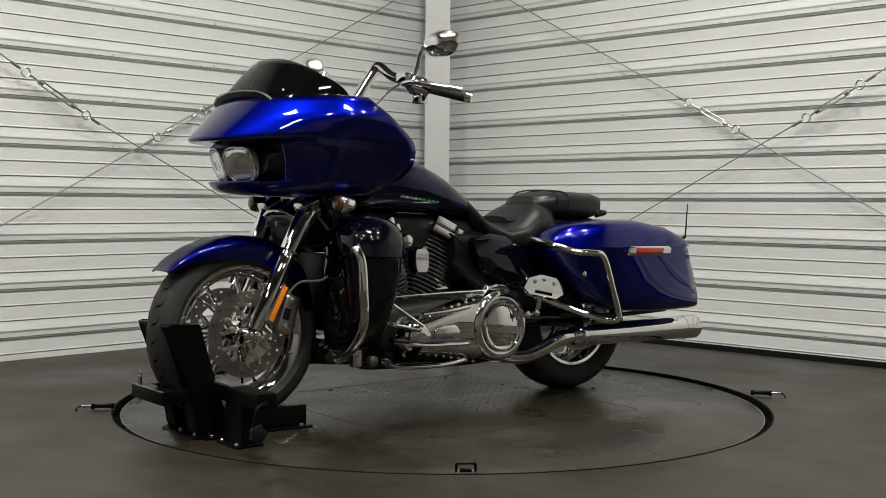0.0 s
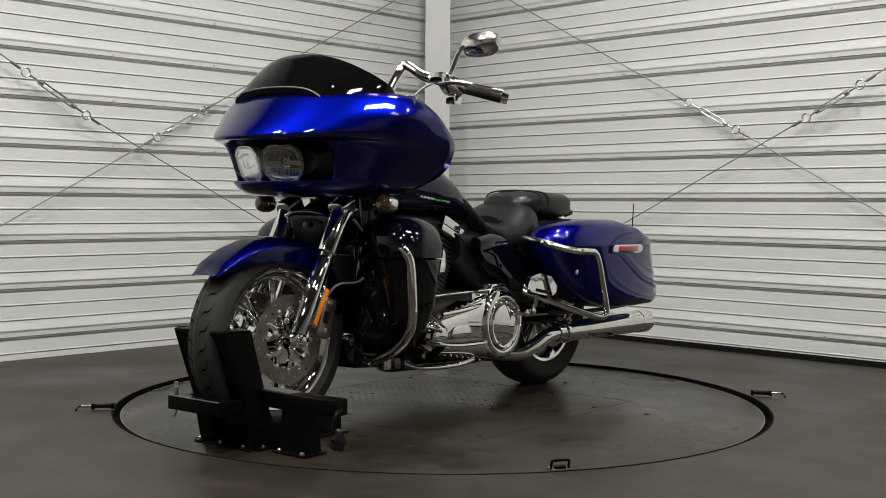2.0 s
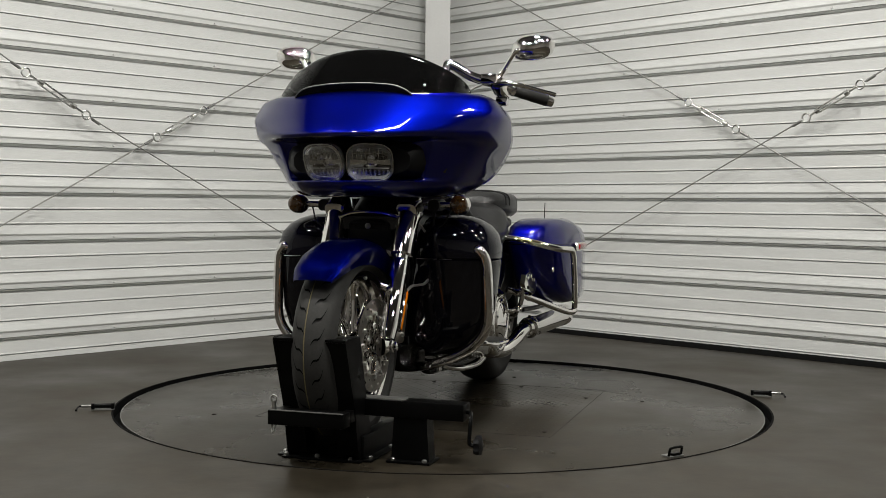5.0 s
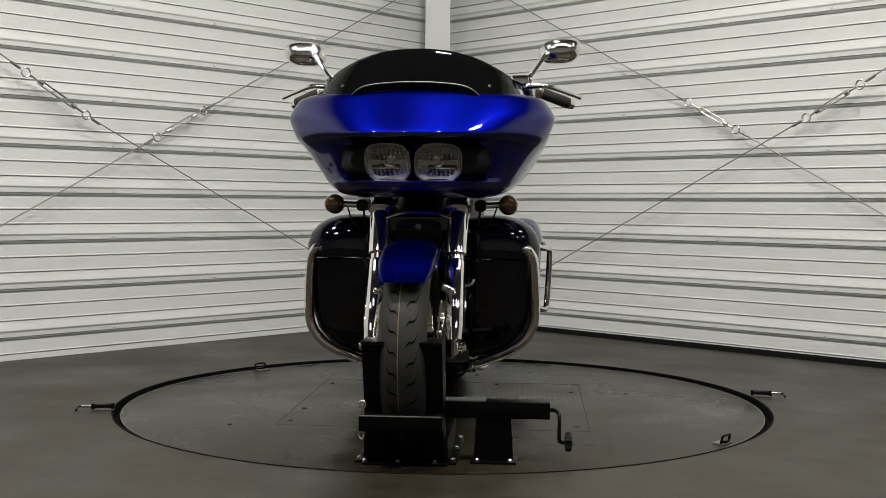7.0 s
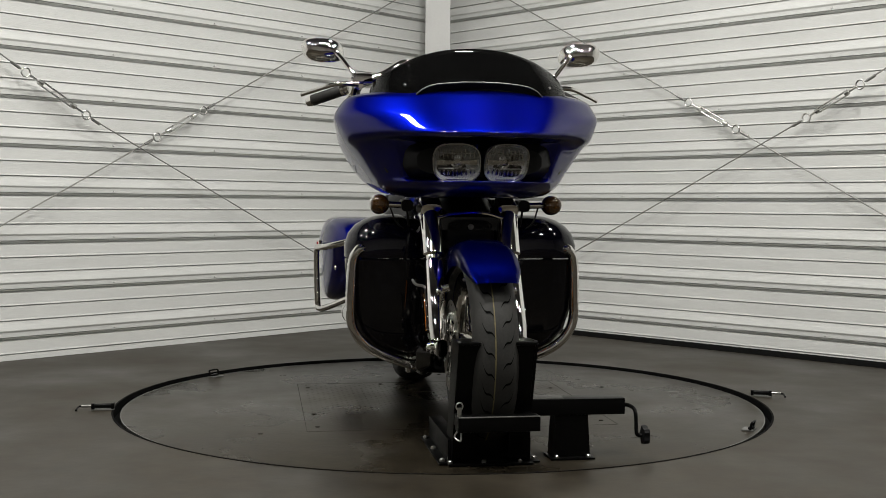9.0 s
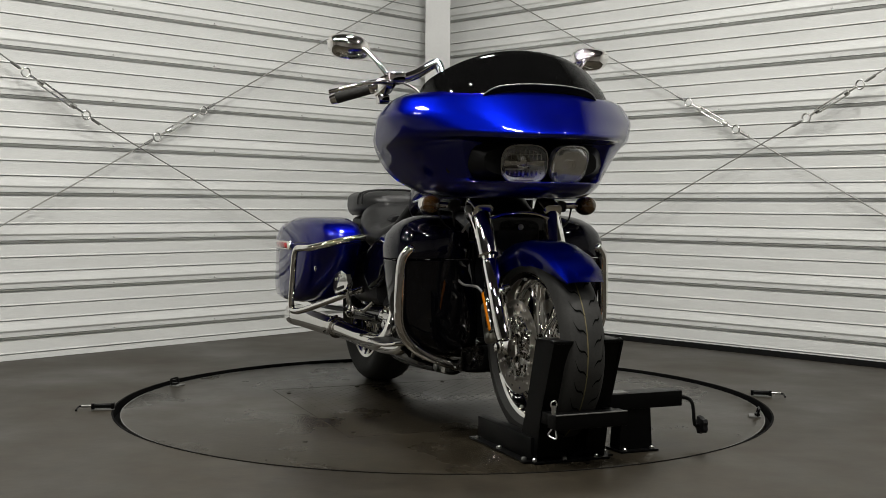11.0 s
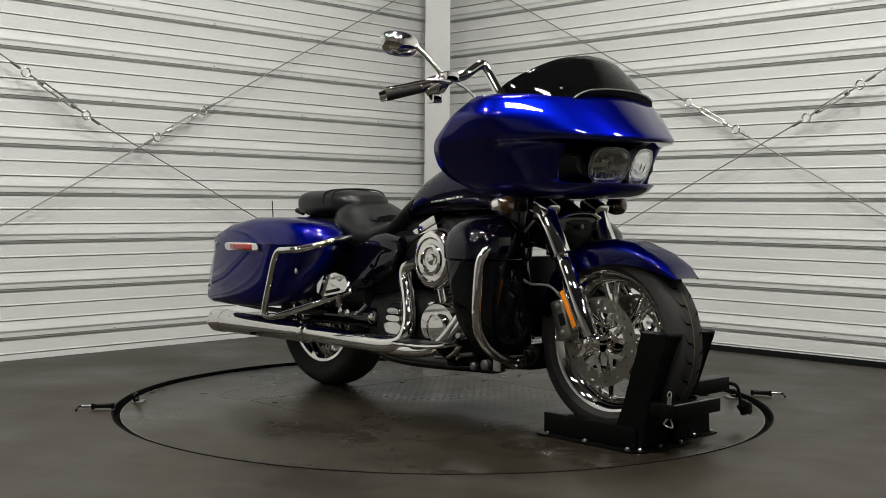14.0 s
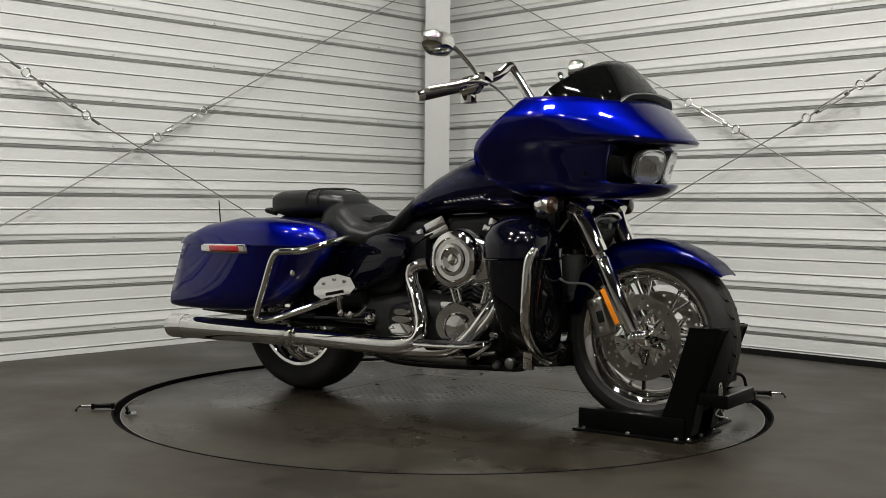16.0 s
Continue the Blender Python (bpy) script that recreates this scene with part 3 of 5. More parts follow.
both("axle_nut", lambda: lathe([(0.022, 0), (0.022, 0.010), (0.015, 0.013), (0.015, 0.022), (0.006, 0.025)], axis_x(0.144, -0.919, 0.326), 12), M_CHROME, bike)
REFL_M = pose(0.158, -0.836, 0.434, -math.degrees(math.atan2(0.218, 0.415)), 0, 0)
both("reflector_base", lambda: moved(join(box(-0.012, 0.0005, -0.016, 0.014, -0.073, 0.073, 0.002), box(-0.012, 0.0045, -0.016, -0.0105, -0.073, 0.073, 0.002)), REFL_M), M_CHROME, bike)
both("reflector", lambda: moved(box(0.0, 0.0035, -0.0098, 0.0095, -0.066, 0.066, 0.0012), REFL_M), M_AMBER, bike, "orange fork reflector")
both("fender_bracket", lambda: tube([(0.128, -0.838, 0.497), (0.085, -0.850, 0.512)], 0.013, n=12, smooth=False), M_CHROME, bike)
both("fender_bolt", lambda: lathe([(0.012, -0.010), (0.013, 0.0), (0.011, 0.006), (0.005, 0.009)], axis_x(0.122, -0.866, 0.500), 14), M_CHROME, bike)
both("fork_cap", lambda: moved(loft([super_ring(0, 0, w, h, y, 20, 4) for y, w, h in ((-0.040, 0.028, 0.030), (-0.036, 0.035, 0.038), (0.030, 0.036, 0.038), (0.036, 0.028, 0.030))]), pose(0.128, -0.692, 0.762, 28, 0, 0)), M_CHROME, bike, "chrome fork clamp cover")
both("clamp_bolt", lambda: lathe([(0.013, 0), (0.013, 0.008), (0.007, 0.011)], axis_x(0.163, -0.690, 0.765), 14), M_GREY_STEEL, bike)
part("lower_tree", loft([super_ring(0, z, w, 0.022, y, 20, 4) for y, z, w in ((-0.735, 0.715, 0.15), (-0.725, 0.720, 0.165), (-0.665, 0.745, 0.165), (-0.655, 0.748, 0.15))]), M_BLACK, bike)
part("fork_trim", tube([(-0.160, -0.725, 0.742), (-0.110, -0.738, 0.735), (-0.06, -0.748, 0.748), (0, -0.752, 0.753), (0.06, -0.748, 0.748), (0.110, -0.738, 0.735), (0.160, -0.725, 0.742)], 0.006, n=8), M_CHROME, bike, "chrome trim between the forks")
part("nacelle", loft([super_ring(0, z, w, h, y, 20, 3) for y, z, w, h in ((-0.735, 0.70, 0.075, 0.03), (-0.72, 0.69, 0.085, 0.07), (-0.62, 0.72, 0.10, 0.10), (-0.50, 0.74, 0.10, 0.10))]), M_PLASTIC, bike)
part("steering_bolt", lathe([(0.010, 0), (0.010, 0.004), (0.005, 0.006)], pose(0.0, -0.748, 0.705, 90, 0, 0), 12), M_GREY_STEEL, bike)

# front fender: an arched shell
FENDER = [(-1.206, 0.545, 0.060, 0.010), (-1.164, 0.585, 0.078, 0.030), (-1.100, 0.625, 0.086, 0.050), (-1.02, 0.655, 0.088, 0.070), (-0.935, 0.667, 0.089, 0.085),
          (-0.850, 0.663, 0.089, 0.095), (-0.790, 0.648, 0.089, 0.100), (-0.720, 0.606, 0.088, 0.090), (-0.665, 0.545, 0.086, 0.075), (-0.635, 0.470, 0.082, 0.065), (-0.625, 0.400, 0.075, 0.050)]
rings = []
for i, (y, z, hw, drop) in enumerate(FENDER):
    a, b = FENDER[max(i - 1, 0)], FENDER[min(i + 1, len(FENDER) - 1)]
    t = Vector((0, b[0] - a[0], b[1] - a[1])).normalized()
    nrm = Vector((0, t.z, -t.y))
    ring = []
    for k in range(17):
        f = k / 16 * 2 - 1
        x = hw * math.copysign(min(1, abs(f) * 1.45) ** 0.9, f)
        d = 0 if abs(f) < 0.15 else drop * ((abs(f) - 0.15) / 0.85) ** 2.6
        ring.append(Vector((x, y, z)) + nrm * d)
    rings.append(ring)
fender_bm = loft(rings, cap=False, closed=False)
bmesh.ops.solidify(fender_bm, geom=fender_bm.faces[:], thickness=0.004)
part("front_fender", fender_bm, M_BLUE, bike, "glossy deep blue front fender", 50)


def add_subsurf(ob, levels=2):
    mod = ob.modifiers.new("smooth", "SUBSURF")
    mod.levels = mod.render_levels = levels
    return ob


# fairing cage: waterlines from the nose round to the rear edge, mirrored
def waterline(z, y0, xm, ym, xe, ye, xw, yw, xr, yr, dz_edge=0.0, dz_rear=0.0):
    """Half a waterline: centre, mid front, front corner, widest part, rear edge."""
    return [Vector((0, y0, z)), Vector((xm * 0.5, y0 * 0.75 + ym * 0.25, z)), Vector((xm, ym, z)), Vector((xe, ye, z + dz_edge)),
            Vector((xe * 0.45 + xw * 0.55, ye * 0.5 + yw * 0.5, z + dz_edge * 0.6 + dz_rear * 0.2)), Vector((xw, yw, z + dz_edge * 0.3 + dz_rear * 0.4)), Vector((xr, yr, z + dz_rear))]


FAIRING = [
    waterline(1.115, -0.700, 0.13, -0.690, 0.22, -0.66, 0.30, -0.62, 0.31, -0.60),
    waterline(1.142, -0.905, 0.17, -0.872, 0.265, -0.815, 0.378, -0.690, 0.372, -0.605),
    waterline(1.128, -0.935, 0.20, -0.890, 0.296, -0.828, 0.420, -0.700, 0.408, -0.612, 0, -0.004),
    waterline(1.062, -1.000, 0.20, -0.950, 0.318, -0.865, 0.458, -0.705, 0.444, -0.560, 0.004, 0.012),
    waterline(0.996, -1.072, 0.19, -1.008, 0.298, -0.908, 0.432, -0.720, 0.424, -0.450, 0.012, 0.004),
    waterline(0.984, -1.064, 0.19, -0.996, 0.290, -0.896, 0.418, -0.718, 0.412, -0.432, 0.008, -0.010),
    waterline(0.976, -0.925, 0.205, -0.870, 0.264, -0.882, 0.400, -0.716, 0.402, -0.422, 0.006, -0.018),
    waterline(0.912, -0.880, 0.196, -0.838, 0.246, -0.866, 0.358, -0.715, 0.372, -0.412, 0, -0.005),
    waterline(0.862, -0.850, 0.186, -0.820, 0.232, -0.860, 0.326, -0.712, 0.346, -0.440, 0, 0.012),
    waterline(0.850, -0.988, 0.165, -0.945, 0.228, -0.866, 0.320, -0.712, 0.338, -0.458, 0, 0.012),
    waterline(0.828, -0.985, 0.14, -0.945, 0.218, -0.858, 0.302, -0.712, 0.312, -0.500, 0, 0.012),
    waterline(0.796, -0.925, 0.12, -0.895, 0.185, -0.835, 0.250, -0.710, 0.262, -0.540, 0, 0.012),
    waterline(0.800, -0.780, 0.10, -0.760, 0.150, -0.720, 0.190, -0.650, 0.200, -0.560, 0, 0.010),
]
bm = bmesh.new()
cage = [[bm.verts.new(Vector((-v.x, v.y, v.z))) for v in reversed(r[1:])] + [bm.verts.new(v) for v in r] for r in FAIRING]
for a, b in zip(cage, cage[1:]):
    for i in range(len(a) - 1):
        bm.faces.new((a[i], a[i + 1], b[i + 1], b[i]))
crease = bm.edges.layers.float.new("crease_edge")
for ri, val in ((3, 0.35), (4, 0.35), (5, 0.55), (6, 0.8), (8, 0.8), (9, 0.8), (2, 0.35), (1, 0.6)):
    for v0, v1 in zip(cage[ri], cage[ri][1:]):
        inner = max(abs(v0.co.x), abs(v1.co.x)) < 0.31
        bm.edges.get((v0, v1))[crease] = val if inner or ri < 4 else (0.25 if ri == 4 else 0.0)
for i in (3, -4):
    for r0, r1 in zip(cage[5:10], cage[6:10]):
        bm.edges.get((r0[i], r1[i]))[crease] = 0.35
for f in bm.faces:
    rows = [ri for v in f.verts for ri, r in enumerate(cage) if v in r]
    if min(rows) >= 6 and max(rows) <= 8 and max(abs(v.co.x) for v in f.verts) < 0.21:
        f.material_index = 1
fairing = part("fairing", bm, M_BLUE, bike, "glossy deep blue shark-nosed front fairing", 60)
fairing.data.materials.append(M_BLACK)
add_subsurf(fairing, 3)
tk = fairing.modifiers.new("thickness", "SOLIDIFY")
tk.thickness, tk.offset = 0.006, -1
part("fairing_inner", loft([super_ring(0, z, w, h, y, 24, 3) for y, z, w, h in ((-0.90, 0.915, 0.20, 0.05), (-0.80, 0.95, 0.30, 0.13), (-0.62, 0.97, 0.33, 0.13), (-0.50, 0.97, 0.32, 0.10), (-0.47, 0.95, 0.28, 0.07))]), M_PLASTIC, bike, "black inner fairing with dash")

# headlights
def lamp_part(name, bm, material, parent, label=""):
    return part(name, moved(bm, turn), material, parent, label)


for s in (1, -1):
    turn = Matrix.Translation((s * 0.0765, -0.930, 0.911)) @ pose(0, 0, 0, 0, 0, s * 14) @ pose(0, 0, 0, 19, 0, 0) @ Matrix.Diagonal((1.02, 1, 1.09, 1)) @ Matrix.Translation((-s * 0.0765, 0.945, -0.911))
    c = Vector((s * 0.0765, -0.945, 0.911))
    lampm = lamp_part("headlight", loft([super_ring(c.x, c.z, w, h, y, 28, 3.0) for y, w, h in ((-0.905, 0.045, 0.036), (-0.930, 0.066, 0.053), (-0.952, 0.0735, 0.0585), (-0.956, 0.071, 0.056), (-0.953, 0.069, 0.054), (-0.936, 0.064, 0.050), (-0.922, 0.052, 0.041), (-0.914, 0.034, 0.028), (-0.911, 0.014, 0.012))]), M_REFLECTOR, bike, "clear twin headlight with mirrored bowl")
    lamp_part("projector", lathe([(0.024, 0.0), (0.022, 0.010), (0.013, 0.016), (0.006, 0.018)], pose(c.x, -0.928, c.z, 90, 0, 0), 20), M_CHROME, lampm)
    lamp_part("projector_mount", tube([(c.x, -0.912, c.z), (c.x, -0.929, c.z)], 0.015, n=14, smooth=False), M_GREY_STEEL, lampm)
    for e in (1, -1):
        lamp_part("projector_bar", loft([[Vector((c.x + e * px, y, c.z + z)) for y, z in ((-0.952, -q), (-0.952, q), (-0.940, q), (-0.940, -q))] for px, q in ((0.010, 0.0045), (0.062, 0.0085))]), M_CHROME, lampm)
    for k in range(-4, 5):
        hh = 0.044 - 0.002 * abs(k)
        lamp_part("flute", box(c.x + k * 0.0135 - 0.0012, c.x + k * 0.0135 + 0.0012, -0.949, -0.939, c.z + 0.010, c.z + hh, 0.0006, 1), M_CHROME, lampm)
        lamp_part("flute", box(c.x + k * 0.0135 - 0.0030, c.x + k * 0.0135 + 0.0030, -0.9485, -0.939, c.z - hh, c.z - 0.024, 0.001, 1), M_CHROME, lampm)
    for z in (-0.020, 0.026):
        lamp_part("flute", box(c.x - 0.058, c.x + 0.058, -0.9495, -0.939, c.z + z - 0.0012, c.z + z + 0.0012, 0.0006, 1), M_ZINC, lampm)
    lamp_part("bezel", loft([super_ring(c.x, c.z, w, h, y, 28, 3.0) for y, w, h in ((-0.9545, 0.0740, 0.0592), (-0.9585, 0.0735, 0.0588), (-0.9590, 0.0705, 0.0556), (-0.9545, 0.0700, 0.0550))] , cap=False), M_ZINC, lampm)
    glass = lamp_part("lens", loft([super_ring(c.x, c.z, w, h, y, 28, 3.0) for y, w, h in ((-0.9555, 0.070, 0.055), (-0.961, 0.066, 0.051), (-0.963, 0.050, 0.038), (-0.9635, 0.02, 0.015))] + [super_ring(c.x, c.z, w, h, y, 28, 3.0) for y, w, h in ((-0.9610, 0.02, 0.015), (-0.9605, 0.050, 0.038), (-0.9585, 0.066, 0.051), (-0.9540, 0.070, 0.055))], cap=True), M_GLASS, lampm)
    glass.visible_shadow = False

# windscreen
ws_rows = []
for f in [k / 8 for k in range(9)]:
    ring = []
    for k in range(33):
        u = k / 16 - 1
        au = abs(u)
        x = 0.335 * math.sin(u * math.pi / 2 * 0.98)
        yb, zb = -0.918 + 0.255 * au ** 2.2, 1.128
        xt = 0.330 * math.sin(u * math.pi / 2)
        yt, zt = -0.795 + 0.145 * au ** 1.8, 1.285 - 0.106 * (abs(xt) / 0.33) ** 2.3 - 0.045 * au ** 10
        bow = 0.006 * math.sin(math.pi * f)
        ring.append(Vector((x + (xt - x) * f, yb + (yt - yb) * f - bow, zb + (zt - zb) * f + bow * 0.3)))
    ws_rows.append(ring)
ws = loft(ws_rows, cap=False, closed=False)
bmesh.ops.solidify(ws, geom=ws.faces[:], thickness=0.005)
screen = part("windscreen", ws, M_SCREEN, bike, "dark smoked short windscreen", 50)
part("vent_trim", tube([(-0.200, -0.890, 1.124), (-0.180, -0.902, 1.140), (-0.145, -0.911, 1.153), (-0.075, -0.921, 1.160), (0, -0.924, 1.162), (0.075, -0.921, 1.160), (0.145, -0.911, 1.153), (0.180, -0.902, 1.140), (0.200, -0.890, 1.124)], 0.0022, n=8), M_GREY_STEEL, screen, "thin bright trim over the vent")
part("vent_scoop", loft([[Vector((x * k, y + dy - 0.012 * (1 - (x / 0.2) ** 2), 1.118 + (z - 1.118) * h)) for x, y, z in ((-0.199, -0.888, 1.118), (-0.199, -0.893, 1.126), (-0.179, -0.899, 1.139), (-0.145, -0.904, 1.151), (-0.075, -0.908, 1.158), (0, -0.909, 1.160), (0.075, -0.908, 1.158), (0.145, -0.904, 1.151), (0.179, -0.899, 1.139), (0.199, -0.893, 1.126), (0.199, -0.888, 1.118))] for dy, k, h in ((0.0, 1.0, 1.0), (0.03, 1.0, 1.05), (0.10, 0.95, 1.0))]), M_PLASTIC, screen, "black air scoop under the screen")
for x, y, z in ((-0.232, -0.855, 1.148), (0.232, -0.855, 1.148), (-0.305, -0.74, 1.150), (0.305, -0.74, 1.150)):
    part("screen_bolt", lathe([(0.0045, 0), (0.004, 0.003), (0.002, 0.004)], pose(x, y - 0.006, z + 0.008, 70, 0, math.copysign(35, x)), 10), M_ZINC, screen)

# turn signals
for s in (1, -1):
    sig = part("turn_signal", lathe([(0.012, 0.043), (0.024, 0.034), (0.032, 0.015), (0.034, 0.0), (0.0325, -0.018), (0.030, -0.022)], pose(s * 0.294, -0.655, 0.779, -90, 0, 0), 24), M_CHROME, bike, "chrome bullet turn signal with amber lens")
    part("signal_lens", lathe([(0.031, 0.0), (0.030, 0.008), (0.024, 0.015), (0.011, 0.019)], pose(s * 0.294, -0.676, 0.779, 90, 0, 0), 24), M_AMBER_DARK, sig, "amber lens")
    part("signal_stalk", tube([(s * 0.270, -0.640, 0.779), (s * 0.215, -0.640, 0.777)], 0.011, n=12, smooth=False), M_CHROME, sig)
    part("signal_wire", tube([(s * 0.255, -0.630, 0.77), (s * 0.235, -0.64, 0.72), (s * 0.20, -0.64, 0.69)], 0.003, n=6), M_PLASTIC, sig)
    part("fairing_bracket", loft([super_ring(s * 0.20, z, 0.02, 0.02, y, 12, 3) for y, z in ((-0.66, 0.775), (-0.58, 0.78))]), M_PLASTIC, bike)

# handlebar, grips, levers, mirrors
part("handlebar", tube([(-0.405, -0.352, 1.188), (-0.335, -0.395, 1.212), (-0.26, -0.425, 1.235), (-0.186, -0.434, 1.276), (-0.170, -0.460, 1.235), (-0.150, -0.56, 1.08), (-0.13, -0.60, 1.02),
                        (0.13, -0.60, 1.02), (0.150, -0.56, 1.08), (0.170, -0.460, 1.235), (0.186, -0.434, 1.276), (0.26, -0.425, 1.235), (0.335, -0.395, 1.212), (0.405, -0.352, 1.188)], 0.0180, n=14), M_CHROME, bike, "tall chrome handlebar")
for s in (1, -1):
    grip = part("grip", tube([(s * 0.400, -0.353, 1.190), (s * 0.405, -0.350, 1.188), (s * 0.505, -0.280, 1.158), (s * 0.508, -0.278, 1.157)], [0.018, 0.0205, 0.0205, 0.018], n=16, smooth=False), M_RUBBER, bike, "black rubber grip")
    part("grip_end", tube([(s * 0.505, -0.280, 1.158), (s * 0.524, -0.267, 1.152)], [0.021, 0.017], n=16, smooth=False), M_CHROME, grip)
    part("grip_ring", tube([(s * 0.392, -0.358, 1.192), (s * 0.402, -0.351, 1.189)], 0.0225, n=16, smooth=False), M_CHROME, grip)
    part("switch_box", loft([super_ring(s * x, z, 0.020, h, y, 16, 3) for x, z, y, h in ((0.352, 1.205, -0.42, 0.022), (0.358, 1.200, -0.41, 0.034), (0.372, 1.190, -0.365, 0.036), (0.376, 1.190, -0.355, 0.022))]), M_CHROME, bike, "chrome switch housing")
    part("switch_lower", box(*sorted((s * 0.345, s * 0.385)), -0.40, -0.355, 1.132, 1.165, 0.006), M_CHROME, bike)
    part("reservoir", box(*sorted((s * 0.300, s * 0.360)), -0.440, -0.395, 1.205, 1.242, 0.008), M_CHROME, bike, "chrome brake fluid reservoir")
    part("lever", tube([(s * 0.35, -0.440, 1.200), (s * 0.42, -0.438, 1.202), (s * 0.50, -0.378, 1.184), (s * 0.548, -0.335, 1.172)], [0.010, 0.0085, 0.0075, 0.0080], n=10), M_CHROME, bike, "chrome hand lever")
    my = -0.028 if s > 0 else 0.022
    mir = part("mirror", loft([super_ring(s * 0.472, 1.334, w, h, y + my, 24, 2.6, lean=0.25 * s) for y, w, h in ((-0.385, 0.022, 0.012), (-0.378, 0.050, 0.028), (-0.360, 0.069, 0.040), (-0.340, 0.076, 0.044), (-0.322, 0.075, 0.043))]), M_CHROME, bike, "chrome oval mirror")
    part("mirror_glass", loft([super_ring(s * 0.472, 1.334, w, h, y + my, 24, 2.6, lean=0.25 * s) for y, w, h in ((-0.3225, 0.070, 0.039), (-0.3195, 0.069, 0.038))]), M_REFLECTOR, mir)
    part("mirror_stem", tube([(s * 0.350, -0.405, 1.222), (s * 0.372, -0.400, 1.250), (s * 0.415, -0.385 + my, 1.310), (s * 0.432, -0.372 + my, 1.325)], [0.011, 0.008, 0.008, 0.010], n=10), M_CHROME, mir)
    part("control_cable", tube([(s * 0.30, -0.42, 1.205), (s * 0.26, -0.44, 1.18), (s * 0.235, -0.49, 1.12), (s * 0.22, -0.54, 1.05)], 0.0042, n=8), M_GREY_STEEL, bike)

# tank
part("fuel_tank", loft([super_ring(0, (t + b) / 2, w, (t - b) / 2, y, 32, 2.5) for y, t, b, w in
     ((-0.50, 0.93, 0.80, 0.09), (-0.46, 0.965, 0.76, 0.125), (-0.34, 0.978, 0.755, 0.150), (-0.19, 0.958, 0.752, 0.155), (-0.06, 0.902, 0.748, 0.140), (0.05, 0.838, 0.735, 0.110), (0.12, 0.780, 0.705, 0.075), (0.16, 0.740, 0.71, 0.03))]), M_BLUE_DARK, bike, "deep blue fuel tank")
part("tank_console", loft([super_ring(0, (t + b) / 2, w, (t - b) / 2, y, 20, 2.5) for y, t, b, w in ((-0.36, 0.985, 0.965, 0.03), (-0.30, 0.992, 0.955, 0.045), (-0.16, 0.962, 0.925, 0.045), (0.0, 0.883, 0.85, 0.04), (0.08, 0.83, 0.80, 0.03))]), M_BLACK, bike)
part("filler_cap", lathe([(0.034, 0), (0.034, 0.010), (0.028, 0.016)], pose(0, -0.23, 0.972, -14, 0, 0), 24), M_CHROME, bike)
for s in (1, -1):
    for k in range(9):
        y = -0.305 + k * 0.021
        z = 0.811 - 0.10 * (y + 0.305)
        part("tank_badge", box(*sorted((s * 0.1475, s * (0.1555 + 0.004 * (k < 4)))), y, y + 0.014, z - 0.003, z + 0.004, 0.001, 1), M_DECAL if s > 0 and k > 3 else M_ZINC, bike, "small foil tank lettering, unreadable")

# seat
part("rider_seat", loft([super_ring(0, z - h, w, h, y, 32, p) for y, z, w, h, p in
     ((-0.035, 0.872, 0.030, 0.012, 2.3), (0.01, 0.872, 0.065, 0.030, 2.3), (0.08, 0.820, 0.100, 0.046, 2.4), (0.16, 0.735, 0.135, 0.042, 2.5), (0.24, 0.706, 0.182, 0.055, 2.8), (0.32, 0.728, 0.200, 0.068, 2.8),
      (0.39, 0.778, 0.198, 0.088, 2.7), (0.44, 0.806, 0.182, 0.095, 2.6), (0.49, 0.800, 0.16, 0.085, 2.6), (0.52, 0.775, 0.13, 0.06, 2.5))]), M_LEATHER, bike, "black leather rider seat")
pill = part("pillion_seat", loft([super_ring(0, z - h, w, h, y, 32, p) for y, z, w, h, p in
     ((0.430, 0.806, 0.07, 0.02, 2.5), (0.445, 0.830, 0.105, 0.042, 2.8), (0.50, 0.846, 0.138, 0.055, 3.2), (0.60, 0.852, 0.152, 0.058, 3.6), (0.75, 0.850, 0.145, 0.056, 3.8), (0.795, 0.842, 0.132, 0.048, 3.4), (0.81, 0.815, 0.10, 0.025, 2.6))]), M_LEATHER, bike, "black leather pillion pad")
for y in (0.525, 0.585):
    part("seat_seam", tube([(-0.151, y, 0.79), (-0.140, y, 0.836), (-0.07, y, 0.853), (0.07, y, 0.853), (0.140, y, 0.836), (0.151, y, 0.79)], 0.0035, n=6), M_LEATHER, pill)
part("frame_backbone", loft([super_ring(0, z, 0.075, h, y, 16, 4) for y, z, h in ((-0.48, 0.70, 0.05), (-0.42, 0.685, 0.075), (0.0, 0.675, 0.07), (0.22, 0.66, 0.06))]), M_ENGINE, bike)
part("seat_base", loft([super_ring(0, 0.715, w, 0.030, y, 16, 3) for y, w in ((0.28, 0.10), (0.5, 0.13), (0.78, 0.11))]), M_PLASTIC, bike)
part("grab_strap", tube([(-0.10, 0.80, 0.752), (-0.085, 0.87, 0.765), (0, 0.89, 0.768), (0.085, 0.87, 0.765), (0.10, 0.80, 0.752)], 0.010, n=10), M_POWDER, bike)

# rear fender, tail lamp, antenna
rings = []
for k in range(15):
    a = radians(-10 + 13.2 * k)
    c = Vector((0, RA.y + 0.02 - 0.42 * math.cos(a) * (1.0 if k < 8 else 1.28), RA.z + 0.375 * math.sin(a) + 0.02))
    nrm = (Vector((0, RA.y, RA.z)) - c).normalized()
    rings.append([c + Vector((0.115 * math.sin(u * math.pi / 2), 0, 0)) + nrm * (0.07 * (1 - math.cos(u * math.pi / 2))) for u in (-1, -0.75, -0.5, -0.25, 0, 0.25, 0.5, 0.75, 1)])
